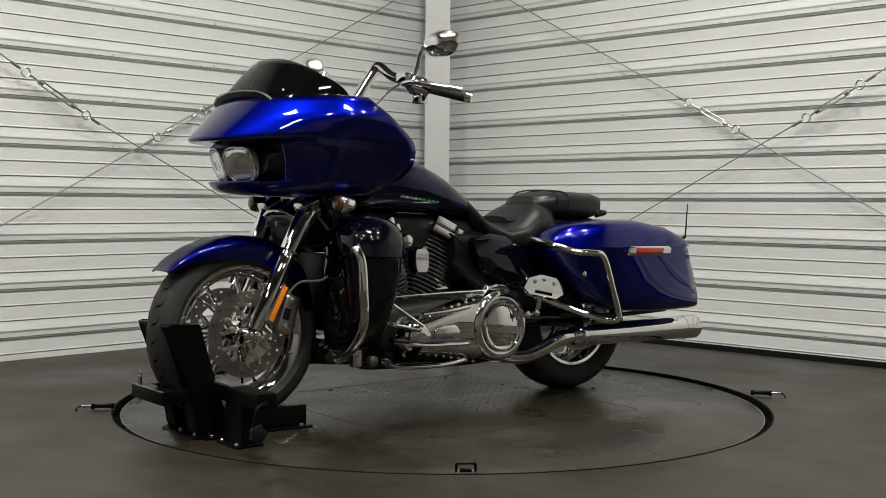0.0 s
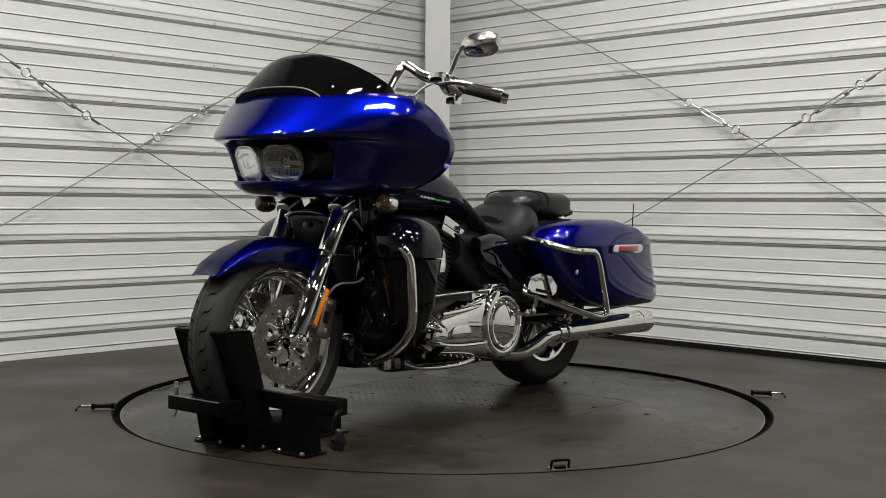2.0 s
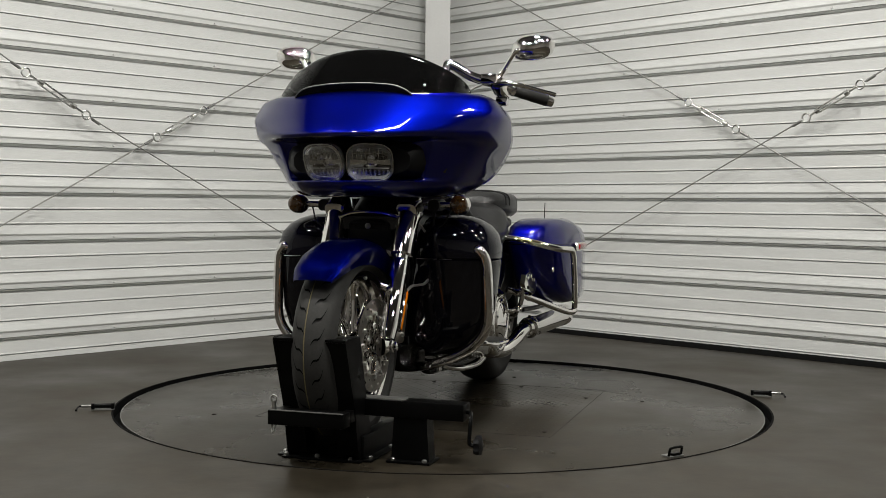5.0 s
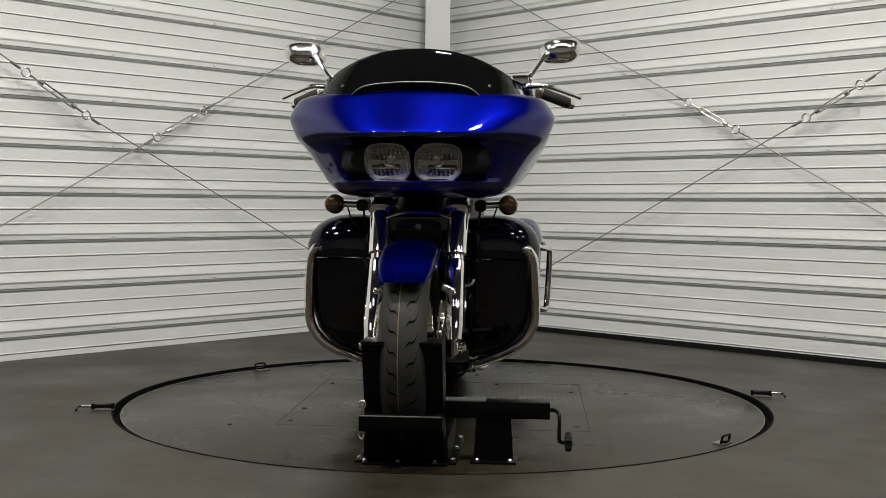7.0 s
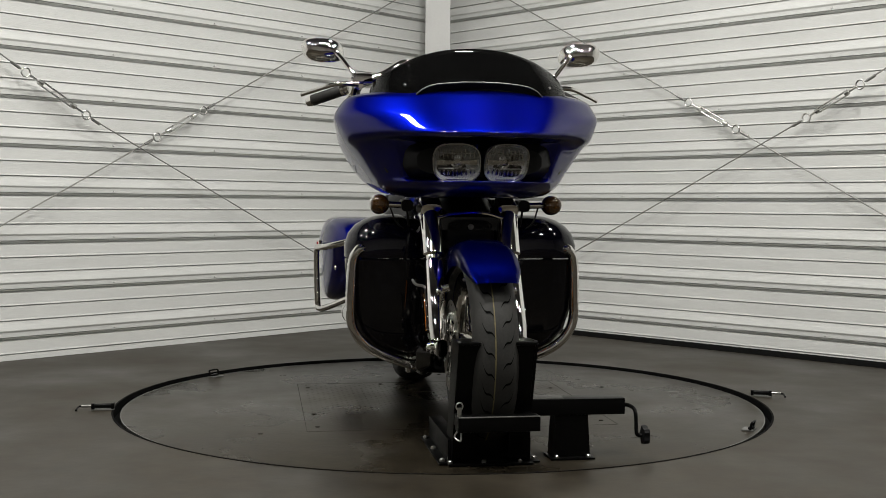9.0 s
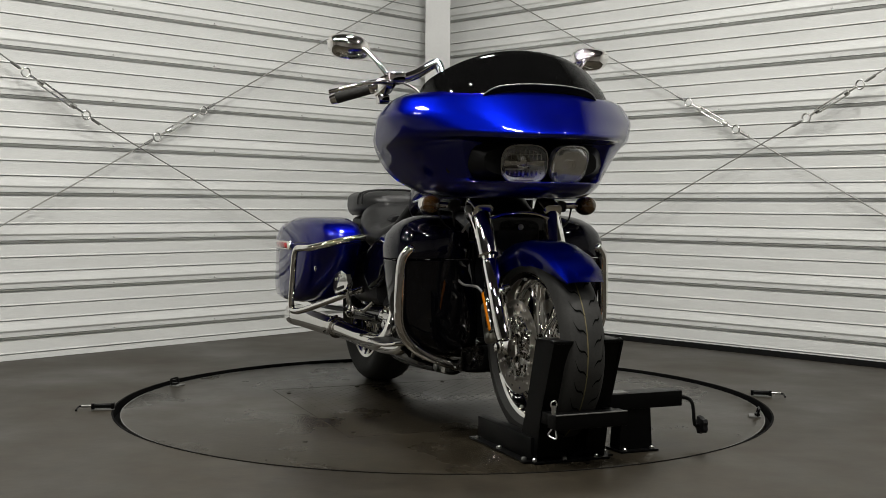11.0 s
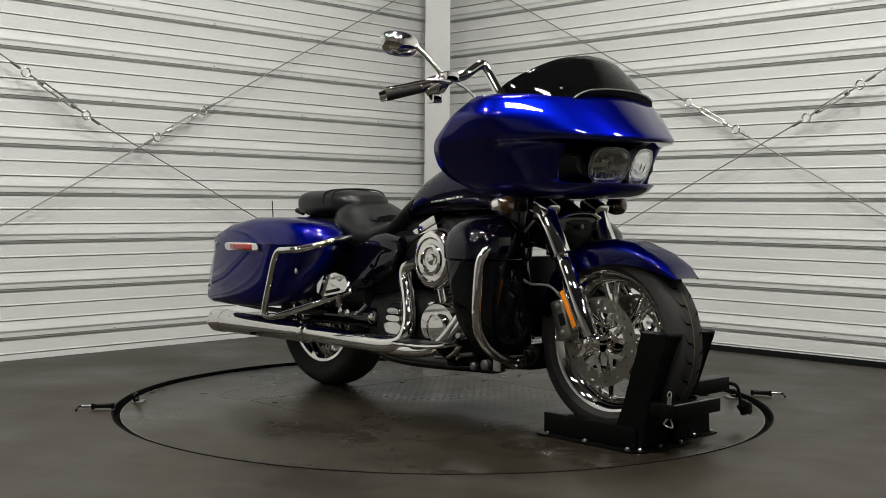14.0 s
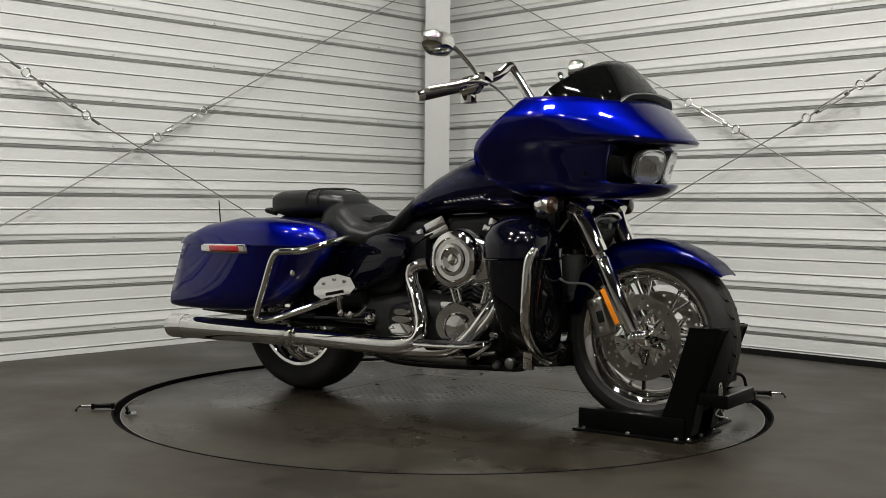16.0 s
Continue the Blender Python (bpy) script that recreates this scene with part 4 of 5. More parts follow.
rf = loft(rings, cap=False, closed=False)
bmesh.ops.solidify(rf, geom=rf.faces[:], thickness=0.004)
part("rear_fender", rf, M_BLUE, bike, "deep blue rear fender", 50)
part("tail_lamp", loft([super_ring(0, 0.56, w, 0.025, y, 16, 3) for y, w in ((1.17, 0.08), (1.23, 0.075), (1.245, 0.06))]), M_RED, bike, "red tail lamp")
ant = part("antenna", tube([(0.133, 1.365, 0.655), (0.133, 1.372, 0.74), (0.133, 1.379, 0.812)], [0.0045, 0.003, 0.0025], n=8), M_PLASTIC, bike, "short black whip antenna")
part("antenna_bracket", tube([(0.10, 1.17, 0.58), (0.125, 1.28, 0.63), (0.133, 1.365, 0.66)], 0.007, n=8), M_PLASTIC, ant)

# saddlebags
for s in (1, -1):
    def half_ring(xi, xo, z0, z1, y, p, shear, lean, upper):
        """A rounded ring kept flat at z0, the seam between box and lid."""
        out = super_ring(s * (xi + xo) / 2, z0, (xo - xi) / 2, abs(z1 - z0), y, 40, p, 0, 0)
        for v in out:
            v.z = max(v.z, z0) if upper else min(v.z, z0)
            v.y += shear * (v.z - 0.5)
            v.x += s * lean * (v.z - z0)
        return out

    bag = part("saddlebag", loft([half_ring(xi, xo, 0.6255, zl, 1.145 - (1.145 - y) * 0.90, p, sh, 0.06, False) for y, zl, xi, xo, p, sh in
        ((0.350, 0.50, 0.23, 0.30, 3.5, -1.0), (0.365, 0.45, 0.215, 0.345, 5, -0.95), (0.44, 0.395, 0.205, 0.405, 7, -0.60), (0.60, 0.362, 0.200, 0.440, 8, -0.25), (0.85, 0.355, 0.200, 0.446, 8, -0.25), (1.05, 0.356, 0.200, 0.425, 8, -0.38), (1.125, 0.360, 0.205, 0.402, 7, -0.44), (1.145, 0.385, 0.22, 0.38, 5, -0.45))]),
        M_BLUE, bike, "deep blue hard saddlebag with a curved front")
    part("bag_lid", loft([half_ring(xi, xo, 0.6275, t, 1.095 - (1.095 - y) * 0.90, p, 0, -0.25, True) for y, t, xi, xo, p in
        ((0.245, 0.648, 0.24, 0.30, 3), (0.265, 0.676, 0.215, 0.350, 3.6), (0.34, 0.714, 0.205, 0.402, 4.2), (0.50, 0.735, 0.200, 0.438, 4.6), (0.70, 0.738, 0.200, 0.451, 4.6), (0.90, 0.712, 0.200, 0.446, 4.6), (1.03, 0.672, 0.205, 0.424, 4.4), (1.085, 0.646, 0.215, 0.402, 3.6), (1.095, 0.636, 0.23, 0.385, 3))]), M_BLUE, bag, "deep blue saddlebag lid")
    part("bag_seam", loft([super_ring(s * (xi + xo) / 2, 0.6265, (xo - xi) / 2, 0.003, y, 12, 4) for y, xi, xo in ((0.36, 0.215, 0.340), (0.45, 0.21, 0.404), (0.60, 0.21, 0.4375), (0.85, 0.21, 0.4425), (1.05, 0.21, 0.414), (1.07, 0.22, 0.40))]), M_BLACK, bag)
    bez = part("side_marker", loft([super_ring(s * x, 0.612, 0.010, h, y, 16, 4, shear=0.25) for y, x, h in ((0.640, 0.444, 0.010), (0.648, 0.447, 0.019), (0.88, 0.449, 0.019), (0.905, 0.445, 0.012))]), M_CHROME, bag, "chrome framed red side marker")
    part("marker_lens", loft([super_ring(s * x, 0.612, 0.010, 0.0125, y, 16, 4, shear=0.25) for y, x in ((0.685, 0.451), (0.69, 0.4535), (0.845, 0.4545), (0.85, 0.452))]), M_RED, bez, "red lens")
    part("bag_latch", lathe([(0.012, 0), (0.011, 0.004), (0.006, 0.006)], axis_x(s * 0.385, 0.45, 0.52, s), 14), M_CHROME, bag)
    # chrome guard loop round the bag's front
    part("bag_guard", tube([(s * 0.175, 0.335, 0.655), (s * 0.30, 0.315, 0.640), (s * 0.425, 0.365, 0.610), (s * 0.458, 0.42, 0.606), (s * 0.470, 0.475, 0.590), (s * 0.468, 0.53, 0.470), (s * 0.462, 0.575, 0.362), (s * 0.455, 0.560, 0.336), (s * 0.42, 0.50, 0.345), (s * 0.30, 0.36, 0.405), (s * 0.22, 0.29, 0.44)], 0.0135, n=14), M_CHROME, bike, "chrome saddlebag guard rail")
    part("bag_rail", tube([(s * 0.25, 0.45, 0.345), (s * 0.25, 0.8, 0.335), (s * 0.25, 1.1, 0.345)], 0.010, n=10), M_PLASTIC, bike)
    # silencer
    muf = part("silencer", tube([(s * 0.245, 0.52, 0.258), (s * 0.262, 0.58, 0.260), (s * 0.262, 0.64, 0.260), (s * 0.262, 1.18, 0.262), (s * 0.262, 1.20, 0.262)], [0.038, 0.041, 0.044, 0.050, 0.050], n=28, smooth=False), M_CHROME, bike, "long chrome silencer")
    part("silencer_tip", lathe([(0.051, 0.0), (0.053, 0.01), (0.053, 0.085), (0.050, 0.095), (0.044, 0.095), (0.042, 0.03), (0.01, 0.028)], pose(s * 0.262, 1.195, 0.262, -90, 0, 0), 28), M_CHROME, muf)
    part("pipe_clamp", lathe([(0.044, -0.018), (0.047, -0.012), (0.047, 0.012), (0.044, 0.018)], pose(s * 0.256, 0.56, 0.259, -90, 0, 0), 24), M_CHROME, muf)
    part("clamp_bolt", tube([(s * 0.250, 0.56, 0.305), (s * 0.285, 0.56, 0.300)], 0.008, n=8, smooth=False), M_CHROME, muf)
part("crossover_pipe", tube([(0.05, 0.02, 0.22), (0.12, 0.14, 0.205), (0.195, 0.27, 0.185), (0.228, 0.36, 0.210), (0.245, 0.45, 0.25), (0.248, 0.55, 0.259)], 0.030, n=18), M_CHROME, bike, "chrome exhaust pipe")
part("exhaust_pipe", tube([(-0.12, -0.02, 0.56), (-0.145, 0.03, 0.545), (-0.150, 0.035, 0.50), (-0.170, -0.005, 0.43), (-0.205, -0.055, 0.34), (-0.232, -0.055, 0.275), (-0.242, 0.02, 0.250), (-0.250, 0.20, 0.250), (-0.25, 0.40, 0.255), (-0.252, 0.56, 0.259)], [0.024, 0.026, 0.028, 0.028, 0.028, 0.032, 0.036, 0.036, 0.036, 0.036], n=18), M_CHROME, bike, "chrome exhaust pipe with heat shield")
part("front_header", tube([(-0.10, -0.33, 0.50), (-0.15, -0.36, 0.45), (-0.20, -0.33, 0.36), (-0.225, -0.22, 0.255), (-0.235, -0.05, 0.235), (-0.235, 0.12, 0.232)], 0.024, n=16), M_CHROME, bike)
part("header_shield", tube([(-0.19, -0.40, 0.43), (-0.205, -0.36, 0.36), (-0.215, -0.27, 0.27)], 0.017, n=14), M_CHROME, bike)

# frame, side covers, swingarm
part("frame_tube", tube([(0.10, -0.60, 0.80), (0.10, -0.56, 0.40), (0.11, -0.50, 0.215), (0.12, -0.30, 0.185), (0.12, 0.15, 0.180), (0.13, 0.32, 0.26)], 0.018, n=12), M_BLACK, bike)
part("frame_tube", tube([(-0.10, -0.60, 0.80), (-0.10, -0.56, 0.40), (-0.11, -0.50, 0.215), (-0.12, -0.30, 0.185), (-0.12, 0.15, 0.180), (-0.13, 0.32, 0.26)], 0.018, n=12), M_BLACK, bike)
both("side_cover", lambda: loft([super_ring(0.155, z, 0.030, h, y, 24, 3, shear=-0.4) for y, z, h in ((0.05, 0.60, 0.02), (0.07, 0.59, 0.07), (0.18, 0.565, 0.11), (0.30, 0.545, 0.12), (0.36, 0.54, 0.10), (0.385, 0.54, 0.05))]), M_INDIGO, bike, "near-black blue side cover")
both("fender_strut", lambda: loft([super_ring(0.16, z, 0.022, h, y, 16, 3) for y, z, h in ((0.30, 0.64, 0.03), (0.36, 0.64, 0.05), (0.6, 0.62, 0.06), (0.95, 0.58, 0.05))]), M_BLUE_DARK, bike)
both("swingarm", lambda: loft([super_ring(0.125, z, 0.022, h, y, 16, 3) for y, z, h in ((0.22, 0.33, 0.05), (0.45, 0.325, 0.035), (0.74, 0.318, 0.04), (0.78, 0.318, 0.02))]), M_BLACK, bike)
part("inner_tray", loft([super_ring(0, z, 0.13, h, y, 16, 4) for y, z, h in ((-0.02, 0.62, 0.06), (0.15, 0.55, 0.14), (0.40, 0.50, 0.14), (0.46, 0.52, 0.08))]), M_PLASTIC, bike)

part("battery_box", loft([super_ring(0, 0.50, w, 0.135, y, 24, 6) for y, w in ((0.26, 0.13), (0.28, 0.165), (0.56, 0.180), (0.60, 0.15))]), M_PLASTIC, bike)

# engine
case = part("crankcase", loft([super_ring(0, z, w, h, y, 24, 3.5) for y, z, w, h in ((-0.40, 0.30, 0.09, 0.06), (-0.37, 0.31, 0.13, 0.10), (-0.10, 0.32, 0.145, 0.12), (0.12, 0.32, 0.15, 0.13), (0.27, 0.33, 0.14, 0.11), (0.30, 0.33, 0.10, 0.07))]), M_CASE, bike, "satin grey engine case")
part("oil_pan", box(-0.13, 0.13, -0.36, 0.24, 0.180, 0.235, 0.015), M_ENGINE, bike)
for tilt, y0 in ((22.5, -0.240), (-22.5, -0.145)):
    mm = pose(0, y0, 0.40, tilt, 0, 0)
    cyl = part("cylinder", moved(loft([super_ring(0, 0, 0.060, 0.060, 0, 20, 2.5), super_ring(0, 0, 0.060, 0.060, 0.28, 20, 2.5)]), mm @ pose(0, 0, 0, 90, 0, 0)), M_ENGINE, bike, "finned black engine cylinder")
    for k in range(16):
        h = 0.015 + k * 0.0165
        w = 0.072 + 0.012 * min(1, k / 5)
        fin = loft([super_ring(0, 0, w * 1.02, w, hh, 20, 4) for hh in (-h - 0.0014, -h + 0.0014)])
        part("fin", moved(fin, mm @ pose(0, 0, 0, -90, 0, 0) @ pose(0, 0, 0, 0, 0, 0)), M_FIN, cyl)
    part("rocker_box", moved(join(box(-0.112, 0.112, -0.084, 0.084, 0.276, 0.304, 0.006), box(-0.104, 0.104, -0.074, 0.030, 0.304, 0.345, 0.010), box(-0.104, 0.104, 0.036, 0.074, 0.304, 0.337, 0.010)), mm), M_CHROME, cyl, "chrome rocker cover")
    for s in (1, -1):
        part("rocker_bolt", moved(lathe([(0.007, 0), (0.007, 0.006)], axis_x(s * 0.112, 0.03, 0.290, s), 8), mm), M_ZINC, cyl)
for s in (0.255, 0.285):
    part("pushrod_tube", tube([(-0.135, -s - 0.02, 0.36), (-0.125, -s - 0.085, 0.60)], [0.012, 0.009], n=12, smooth=False), M_CHROME, bike)
for s in (0.16, 0.19):
    part("pushrod_tube", tube([(-0.135, -s - 0.03, 0.36), (-0.125, -s + 0.06, 0.60)], [0.012, 0.009], n=12, smooth=False), M_CHROME, bike)
part("tappet_cover", box(-0.16, -0.12, -0.30, -0.11, 0.385, 0.42, 0.008), M_CHROME, bike)

for s, y0, y1 in ((1, -0.20, -0.36), (-1, -0.10, 0.06), (1, -0.08, 0.04)):
    part("spark_lead", tube([(s * 0.09, y1, 0.60), (s * 0.125, y1 + 0.02, 0.59), (s * 0.12, (y0 + y1) / 2, 0.665), (s * 0.06, y0, 0.685)], 0.0045, n=8), M_PLASTIC, bike)
both("tank_mount", lambda: lathe([(0.012, 0), (0.012, 0.012), (0.006, 0.015)], axis_x(0.10, -0.40, 0.70), 12), M_CHROME, bike)
part("oil_line", tube([(-0.15, -0.36, 0.24), (-0.17, -0.25, 0.225), (-0.16, -0.05, 0.215)], 0.008, n=8), M_GREY_STEEL, bike)
part("oil_filter", lathe([(0.034, 0), (0.038, 0.008), (0.038, 0.07), (0.030, 0.082), (0.01, 0.084)], pose(-0.05, -0.40, 0.27, 90, 0, 0), 20), M_CHROME, bike)
for s in (1, -1):
    part("footboard_bolt", lathe([(0.012, 0), (0.012, 0.010), (0.006, 0.013)], axis_x(s * 0.17, -0.30, 0.225, s), 10), M_CHROME, bike)
    part("pivot_cover", lathe([(0.026, 0), (0.025, 0.010), (0.016, 0.015), (0.005, 0.016)], axis_x(s * 0.150, 0.235, 0.335, s), 20), M_CHROME, bike)
    part("axle_cover", lathe([(0.030, 0), (0.029, 0.012), (0.018, 0.020), (0.005, 0.022)], axis_x(s * 0.145, 0.700, 0.318, s), 20), M_CHROME, bike)
    part("shock", tube([(s * 0.150, 0.66, 0.34), (s * 0.150, 0.50, 0.56)], 0.024, n=14, smooth=False), M_PLASTIC, bike)

# air cleaner on the right
air = part("air_cleaner", lathe([(0.09, 0.0), (0.108, 0.006), (0.110, 0.03), (0.106, 0.048), (0.096, 0.058), (0.082, 0.060), (0.076, 0.054), (0.060, 0.054), (0.056, 0.060), (0.046, 0.062), (0.042, 0.052), (0.022, 0.050), (0.018, 0.058), (0.006, 0.062)], axis_x(-0.180, -0.218, 0.582, -1), 48), M_CHROME, bike, "round chrome air cleaner cover")
part("air_shell", loft([[Vector((x, y, z)) for y, z in hull(-0.222, 0.582, 0.108 - t, -0.330, 0.572, 0.082 - t)] for x, t in ((-0.150, 0.006), (-0.158, 0.0), (-0.178, 0.002), (-0.190, 0.012), (-0.196, 0.028))]), M_CHROME, air)
part("air_backplate", lathe([(0.10, 0), (0.112, 0.008), (0.112, 0.022), (0.10, 0.03)], axis_x(-0.160, -0.225, 0.585, -1), 36), M_ENGINE, air)
part("intake_neck", tube([(-0.05, -0.12, 0.56), (-0.17, -0.19, 0.575)], 0.035, n=14, smooth=False), M_SATIN, air)
# cam cover, transmission cover
cam_cover = part("cam_cover", loft([[Vector((x, -0.215 + r * math.cos(a) * 1.15, 0.335 + r * math.sin(a) * (1 if math.sin(a) > 0 else 0.85))) for a in [2 * math.pi * k / 32 for k in range(32)]] for x, r in ((-0.13, 0.092), (-0.185, 0.090), (-0.200, 0.082))]), M_CHROME, bike, "chrome cam cover")
part("timer_cover", lathe([(0.056, 0), (0.055, 0.014), (0.048, 0.020), (0.046, 0.016), (0.02, 0.018), (0.005, 0.019)], axis_x(-0.198, -0.222, 0.330, -1), 32), M_CHROME, cam_cover)
for k in range(5):
    a = 2 * math.pi * k / 5
    part("cover_bolt", lathe([(0.005, 0), (0.005, 0.006)], axis_x(-0.212, -0.222 + 0.049 * math.cos(a), 0.330 + 0.049 * math.sin(a), -1), 8), M_ZINC, cam_cover)
trans = part("transmission_cover", loft([[Vector((x, 0.045 + ry * math.copysign(abs(math.cos(a)) ** 0.7, math.cos(a)), 0.335 + rz * math.copysign(abs(math.sin(a)) ** 0.7, math.sin(a)))) for a in [2 * math.pi * k / 28 for k in range(28)]] for x, ry, rz in ((-0.13, 0.085, 0.075), (-0.175, 0.082, 0.070), (-0.185, 0.072, 0.060))]), M_ENGINE, bike)
for dz, ry in ((0.040, 0.040), (0.012, 0.050), (-0.026, 0.064)):
    part("cover_band", loft([[Vector((x, 0.045 + ry * k * math.copysign(abs(math.cos(a)) ** 0.7, math.cos(a)), 0.335 + dz + (0.014 if dz > 0 else 0.026) * k * math.sin(a))) for a in [2 * math.pi * q / 20 for q in range(20)]] for x, k, h in ((-0.184, 1.0, 0), (-0.198, 1.0, 0), (-0.204, 0.85, 0))]), M_CHROME, trans)

# primary cover on the left
PY, PZ = 0.140, 0.316
prim = part("primary_cover", loft([[Vector((x, y, z)) for y, z in hull(PY, PZ, 0.136 - t, -0.262, 0.292, 0.070 - t)] for x, t in ((0.13, 0.0), (0.180, 0.0), (0.196, 0.005), (0.208, 0.014), (0.217, 0.028), (0.222, 0.046))]), M_CHROME, bike, "polished chrome primary cover")
part("derby_ring", lathe([(0.139, -0.04), (0.139, 0.012), (0.134, 0.026), (0.122, 0.036), (0.108, 0.037), (0.102, 0.034), (0.098, 0.026)], axis_x(0.200, PY, PZ), 48), M_CHROME, prim)
derby = part("derby_cover", lathe([(0.097, 0.0), (0.096, 0.014), (0.091, 0.019), (0.083, 0.018), (0.079, 0.015), (0.055, 0.023), (0.025, 0.027), (0.003, 0.028)], axis_x(0.224, PY, PZ), 48), M_CHROME, prim, "domed chrome derby cover")
for k in range(5):
    a = 2 * math.pi * k / 5 + 0.3
    part("derby_bolt", lathe([(0.006, 0), (0.005, 0.004)], axis_x(0.242, PY + 0.088 * math.cos(a), PZ + 0.088 * math.sin(a)), 10), M_ZINC, derby)
part("primary_boss", lathe([(0.052, 0.0), (0.050, 0.010), (0.044, 0.015), (0.02, 0.017)], axis_x(0.212, -0.258, 0.292), 32), M_CHROME, prim)
for k in range(9):
    f = k / 8
    for up in (1, -1):
        part("cover_bolt", lathe([(0.0065, 0), (0.006, 0.006), (0.003, 0.007)], axis_x(0.196, 0.02 - 0.30 * f, 0.300 + up * (0.118 - 0.056 * f)), 10), M_ZINC, prim)
part("primary_rib", tube([(0.205, 0.03, 0.40), (0.214, -0.10, 0.385), (0.212, -0.24, 0.375)], 0.010, n=10), M_CHROME, prim)
part("clutch_cable", tube([(0.20, -0.10, 0.43), (0.21, -0.30, 0.45), (0.17, -0.45, 0.55), (0.14, -0.52, 0.70)], 0.006, n=8), M_PLASTIC, bike)
part("shift_lever", tube([(0.225, -0.262, 0.318), (0.245, -0.34, 0.335), (0.250, -0.42, 0.352), (0.300, -0.435, 0.355)], 0.008, n=10), M_CHROME, bike)
part("inspection_cover", loft([[Vector((x, y, z)) for y, z in hull(-0.100, 0.300, 0.032 - t, -0.165, 0.297, 0.032 - t)] for x, t in ((0.216, 0), (0.227, 0.002), (0.230, 0.008))]), M_CHROME, prim)
part("primary_top", loft([super_ring(0.19, z, 0.028, 0.014, y, 16, 3) for y, z in ((0.06, 0.445), (0.08, 0.465), (0.16, 0.468), (0.19, 0.452))]), M_CHROME, prim)
part("shift_rod", tube([(0.235, -0.40, 0.42), (0.235, -0.30, 0.36), (0.240, -0.26, 0.335)], 0.007, n=8), M_CHROME, bike)
part("shift_linkage", tube([(0.225, -0.40, 0.445), (0.225, -0.18, 0.452), (0.215, 0.05, 0.455)], 0.005, n=8), M_CHROME, bike)
part("starter_cover", box(0.10, 0.175, 0.0, 0.10, 0.40, 0.45, 0.012), M_CHROME, bike)
horn = part("horn_cover", loft([[Vector((0.15 + dx, -0.235 + w * cy, 0.575 + h * cz)) for cy, cz in ((-0.6, -1), (0.75, -1), (1, -0.6), (1.0, 0.7), (0.6, 1), (-0.8, 1), (-1, 0.6), (-0.9, -0.6))] for dx, w, h in ((0.0, 0.040, 0.055), (0.035, 0.039, 0.053), (0.050, 0.030, 0.042))]), M_CHROME, bike, "chrome horn cover")
part("horn_knob", lathe([(0.024, -0.02), (0.026, 0.0), (0.022, 0.012), (0.008, 0.016)], axis_x(0.155, -0.278, 0.648), 20), M_CHROME, bike)

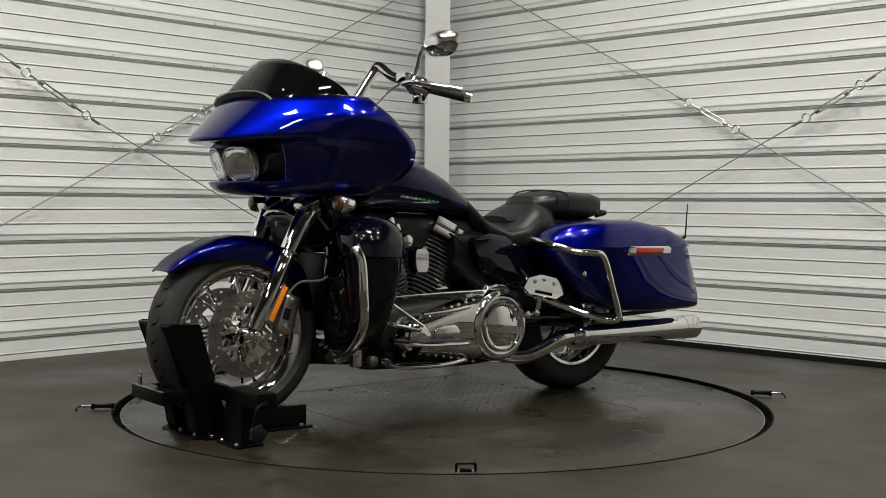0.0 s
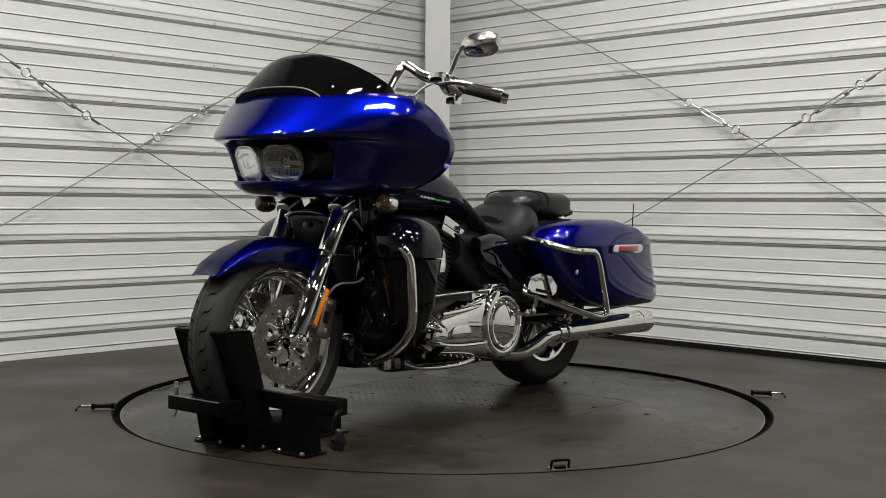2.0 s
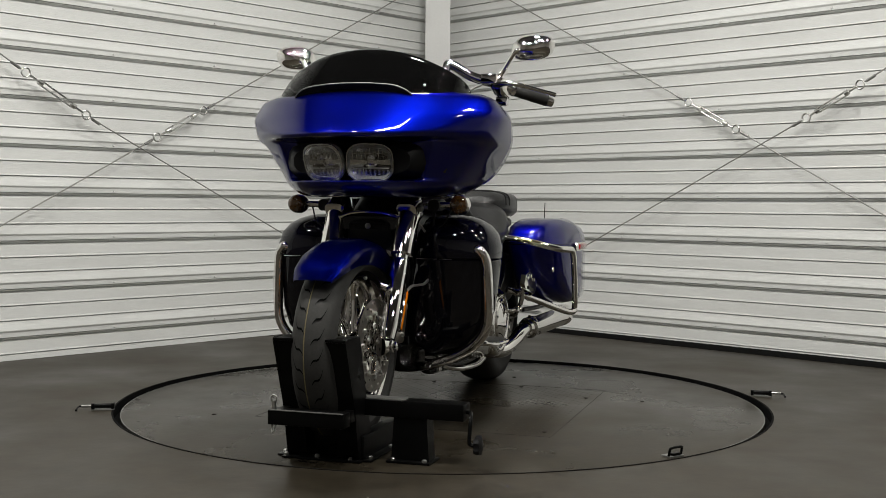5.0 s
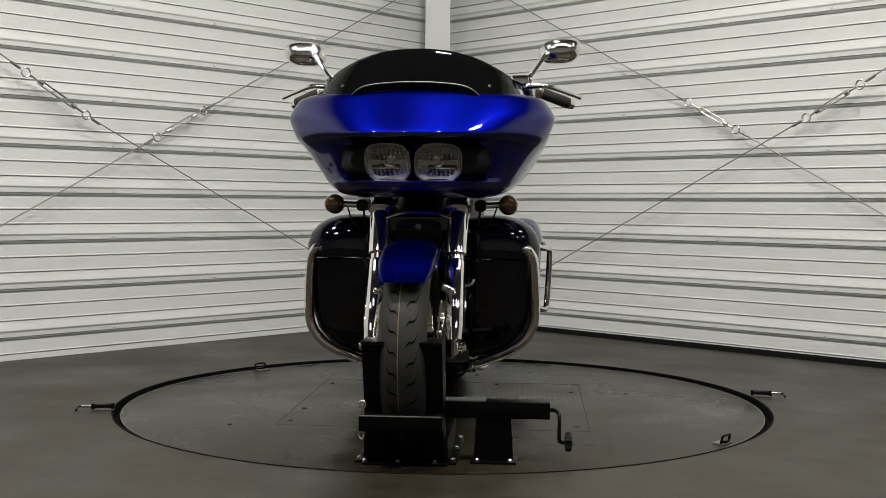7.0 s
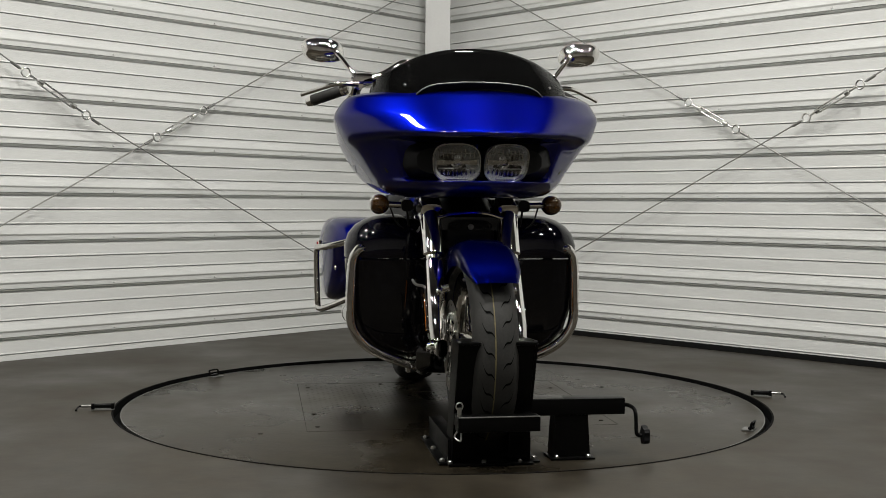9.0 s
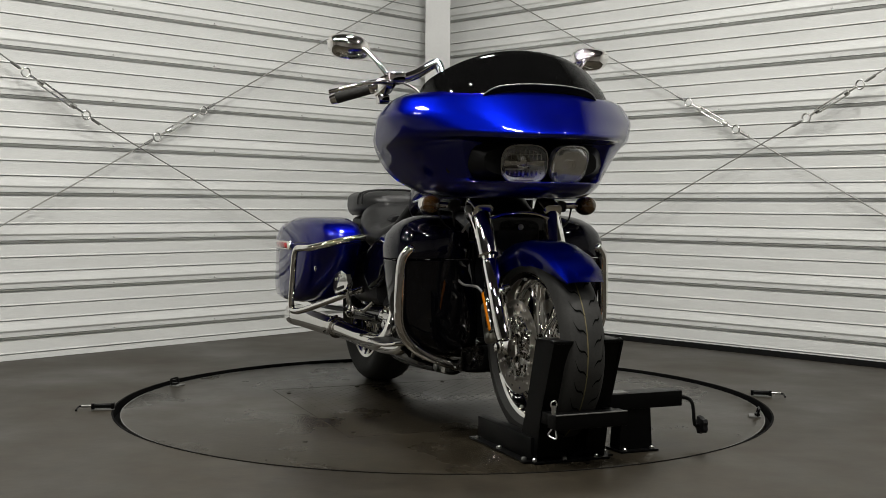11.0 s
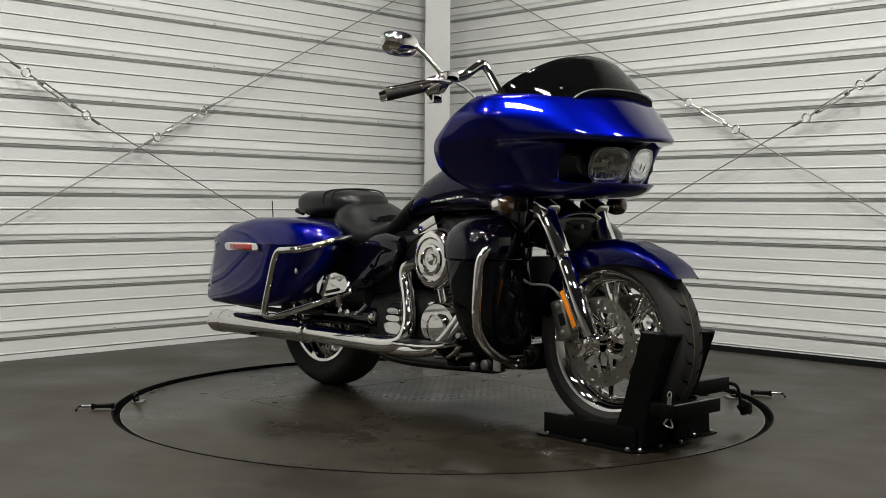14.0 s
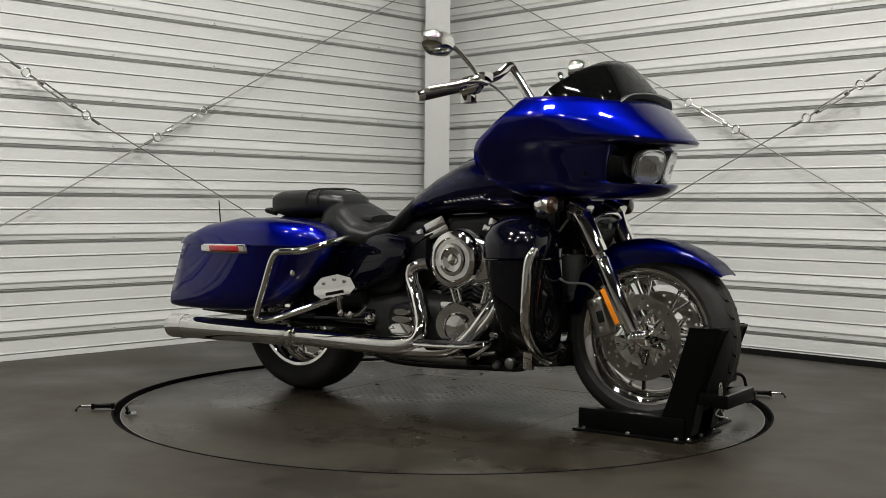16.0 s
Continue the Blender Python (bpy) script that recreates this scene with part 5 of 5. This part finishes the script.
# leg shields, engine guard, floorboards
for s in (1, -1):
    def shield_ring(z, xi, xo, yf, yr, p):
        """A rounded level outline from the inner to the outer side."""
        xc, w, yc, d = (xi + xo) / 2, (xo - xi) / 2, (yf + yr) / 2, (yr - yf) / 2
        ang = [2 * math.pi * k / 36 for k in range(36)]
        return [Vector((s * (xc + w * math.copysign(abs(math.cos(a)) ** (2 / p), math.cos(a))), yc + d * math.copysign(abs(math.sin(a)) ** (2 / p), math.sin(a)), z)) for a in ang]

    sh = part("leg_shield", loft([shield_ring(*q) for q in
        ((0.258, 0.10, 0.225, -0.590, -0.53, 2.4), (0.270, 0.09, 0.265, -0.610, -0.52, 2.7), (0.30, 0.085, 0.320, -0.626, -0.505, 3.0), (0.35, 0.085, 0.362, -0.638, -0.485, 3.2), (0.42, 0.085, 0.385, -0.645, -0.468, 3.2),
         (0.52, 0.09, 0.397, -0.650, -0.445, 3.1), (0.590, 0.10, 0.402, -0.654, -0.430, 3.0), (0.5935, 0.10, 0.399, -0.651, -0.433, 3.0))]), M_BLACK, bike, "gloss black leg shield")
    part("glove_box", loft([shield_ring(*q) for q in
        ((0.5965, 0.11, 0.399, -0.653, -0.428, 3.0), (0.600, 0.11, 0.403, -0.657, -0.425, 3.0), (0.64, 0.112, 0.404, -0.662, -0.420, 2.9), (0.680, 0.118, 0.392, -0.656, -0.424, 2.7), (0.708, 0.130, 0.370, -0.640, -0.436, 2.5),
         (0.728, 0.150, 0.338, -0.615, -0.456, 2.3), (0.740, 0.178, 0.302, -0.585, -0.482, 2.2), (0.745, 0.215, 0.262, -0.552, -0.520, 2.0))]), M_INDIGO, sh, "near-black blue storage pod lid")
    part("engine_guard", tube([(s * 0.30, -0.56, 0.600), (s * 0.345, -0.635, 0.628), (s * 0.364, -0.644, 0.622), (s * 0.382, -0.636, 0.575), (s * 0.387, -0.630, 0.42), (s * 0.370, -0.628, 0.345), (s * 0.315, -0.624, 0.288), (s * 0.22, -0.606, 0.245), (s * 0.12, -0.582, 0.218), (s * 0.05, -0.578, 0.212)], 0.0165, n=14), M_CHROME, bike, "chrome engine guard bar")
    part("guard_rubber", tube([(s * 0.3870, -0.630, 0.42), (s * 0.3835, -0.6345, 0.55)], 0.0172, n=14, smooth=False), M_CHROME, bike)
    board = part("floorboard", loft([super_ring(s * xc, 0.278 + dz, w, 0.009, y, 16, 4) for y, xc, w, dz in ((-0.425, 0.275, 0.030, 0.016), (-0.40, 0.275, 0.048, 0.012), (-0.30, 0.278, 0.052, 0.0), (-0.12, 0.275, 0.050, -0.004), (-0.095, 0.27, 0.035, -0.004))]), M_PLASTIC, bike, "black rubber rider floorboard with chrome edge")
    part("board_edge", tube([(s * 0.29, -0.428, 0.292), (s * 0.327, -0.40, 0.288), (s * 0.332, -0.30, 0.276), (s * 0.327, -0.12, 0.272), (s * 0.29, -0.09, 0.272)], 0.008, n=8), M_CHROME, board)
    part("board_bracket", tube([(s * 0.13, -0.28, 0.20), (s * 0.20, -0.28, 0.225), (s * 0.25, -0.28, 0.265)], 0.012, n=8), M_POWDER, board)
    # folded passenger board
    pb = part("passenger_board", moved(loft([[Vector((x * s, y, z)) for y, z in ((-0.085, -0.014), (-0.070, 0.018), (-0.02, 0.036), (0.05, 0.034), (0.085, 0.010), (0.088, -0.012), (0.06, -0.030), (-0.06, -0.030))] for x in (-0.008, 0.006, 0.012)]), pose(s * 0.312, 0.285, 0.470, -10, 0, 0) @ Matrix.Diagonal((1, 1.25, 1.25, 1))), M_CHROME, bike, "folded chrome passenger footboard")
    for dy in (-0.04, 0.04):
        part("board_hinge", box(*sorted((s * 0.308, s * 0.322)), 0.285 + dy - 0.009, 0.285 + dy + 0.009, 0.425 - dy * 0.2, 0.450 - dy * 0.2, 0.002), M_POWDER, pb)
    part("board_slot", moved(box(*sorted((s * 0.016, s * 0.020)), -0.045, 0.045, -0.022, -0.010, 0.001), pose(s * 0.308, 0.285, 0.462, -10, 0, 0)), M_POWDER, pb)
    part("board_arm", tube([(s * 0.29, 0.285, 0.44), (s * 0.285, 0.290, 0.40), (s * 0.27, 0.285, 0.365), (s * 0.235, 0.245, 0.355), (s * 0.20, 0.22, 0.39)], 0.010, n=10), M_CHROME, pb)
    for y, z in ((0.288, 0.43), (0.284, 0.365), (0.235, 0.36)):
        part("arm_bolt", lathe([(0.014, 0), (0.014, 0.010), (0.006, 0.013)], axis_x(s * 0.275, y, z, s), 12), M_CHROME, pb)
    for dy, dz in ((-0.05, 0.022), (0.0, 0.028), (0.055, 0.010)):
        part("board_rivet", lathe([(0.007, 0), (0.006, 0.003), (0.003, 0.004)], axis_x(s * 0.3265, 0.285 + dy, 0.470 + dz, s), 10), M_ZINC, pb)
    part("brake_hose", tube([(s * 0.13, -0.66, 0.74), (s * 0.175, -0.62, 0.66), (s * 0.19, -0.60, 0.58), (s * 0.175, -0.66, 0.515), (s * 0.15, -0.74, 0.505), (s * 0.13, -0.785, 0.46)], 0.0045, n=8), M_GREY_STEEL, bike)
    part("cable", tube([(s * 0.20, -0.64, 0.78), (s * 0.19, -0.63, 0.70), (s * 0.16, -0.61, 0.64)], 0.004, n=6), M_PLASTIC, bike)
part("cross_bar", tube([(-0.25, -0.60, 0.655), (0.25, -0.60, 0.655)], 0.008, n=10, smooth=False), M_CHROME, bike)
part("cooler", box(-0.10, 0.10, -0.60, -0.56, 0.32, 0.60, 0.01), M_PLASTIC, bike, "black finned oil cooler")
# regulator cover low at the front
reg = part("regulator_cover", loft([super_ring(0, z, w, h, y, 24, 6) for y, z, w, h in ((-0.640, 0.255, 0.12, 0.03), (-0.632, 0.252, 0.165, 0.046), (-0.54, 0.248, 0.178, 0.050), (-0.52, 0.248, 0.172, 0.046))]), M_BLACKCHROME, bike, "black cover with chrome edges below the engine")
for s in (1, -1):
    part("cover_trim", box(*sorted((s * 0.150, s * 0.186)), -0.540, -0.500, 0.194, 0.300, 0.006), M_CHROME, reg, "chrome end trim")
    part("print_bar", box(*sorted((s * 0.1745, s * 0.1775)), -0.615, -0.565, 0.222, 0.227, 0.0), M_WHITE, reg, "white printed mark")
    part("frame_lug", lathe([(0.020, 0), (0.020, 0.02), (0.012, 0.026)], axis_x(s * 0.13, -0.42, 0.205, s), 14), M_GREY_STEEL, bike)
    part("frame_lug", lathe([(0.016, 0), (0.016, 0.02), (0.009, 0.026)], axis_x(s * 0.13, -0.36, 0.195, s), 14), M_GREY_STEEL, bike)
part("side_stand", tube([(0.15, -0.38, 0.20), (0.20, -0.33, 0.185), (0.215, -0.16, 0.180), (0.21, -0.05, 0.190), (0.20, -0.02, 0.20)], [0.012, 0.010, 0.009, 0.010, 0.006], n=10), M_CHROME, bike, "folded chrome side stand")
part("brake_pedal", tube([(-0.19, -0.20, 0.22), (-0.22, -0.32, 0.24), (-0.25, -0.42, 0.31), (-0.30, -0.44, 0.325)], 0.010, n=10), M_CHROME, bike)
part("lower_pipe", tube([(-0.10, 0.30, 0.20), (-0.15, 0.0, 0.205), (-0.16, -0.25, 0.205)], 0.02, n=12), M_GREY_STEEL, bike)


# ---- true proportions: lengthwise scale, fork-up stance and rearward taper of the built parts ----
def settled(v):
    return Vector((v.x * (0.985 - 0.041 * v.y), 0.988 * v.y - 0.003, 1.006 * v.z - 0.0104 * v.y))


def settle(thing, round_parts=()):
    """Moves every part to its true place; wheels are moved whole, so that they stay round."""
    for ob in thing.children:
        centre = dict(round_parts).get(ob.name)
        shift = settled(centre) - centre if centre else None
        for piece in [ob] + list(ob.children_recursive):
            for v in piece.data.vertices:
                v.co = v.co + shift if centre else settled(v.co)


settle(bike, (("front_wheel", FA), ("rear_wheel", RA)))
for v in (v for ob in chock.children_recursive for v in ob.data.vertices):
    v.co = Vector((v.co.x * 1.01, 0.992 * v.co.y, v.co.z * (1.0 + 0.045 * min(1.0, v.co.z / 0.2))))


# ---- what moves ----
def motions():
    times = [k for k in range(17)]
    walk(turntable, [(t, pose(0, 0, 0, 0, 0, spin(t))) for t in times])
    off = Matrix.Translation((BIKE_OFF, 0, 0))
    walk(bike, [(t, pose(0, 0, 0.0, 0, 0, spin(t) + BIKE_TURN) @ off) for t in times])
    walk(chock, [(t, pose(0, 0, 0.0012, 0, 0, spin(t) + BIKE_TURN) @ off) for t in times])


motions()
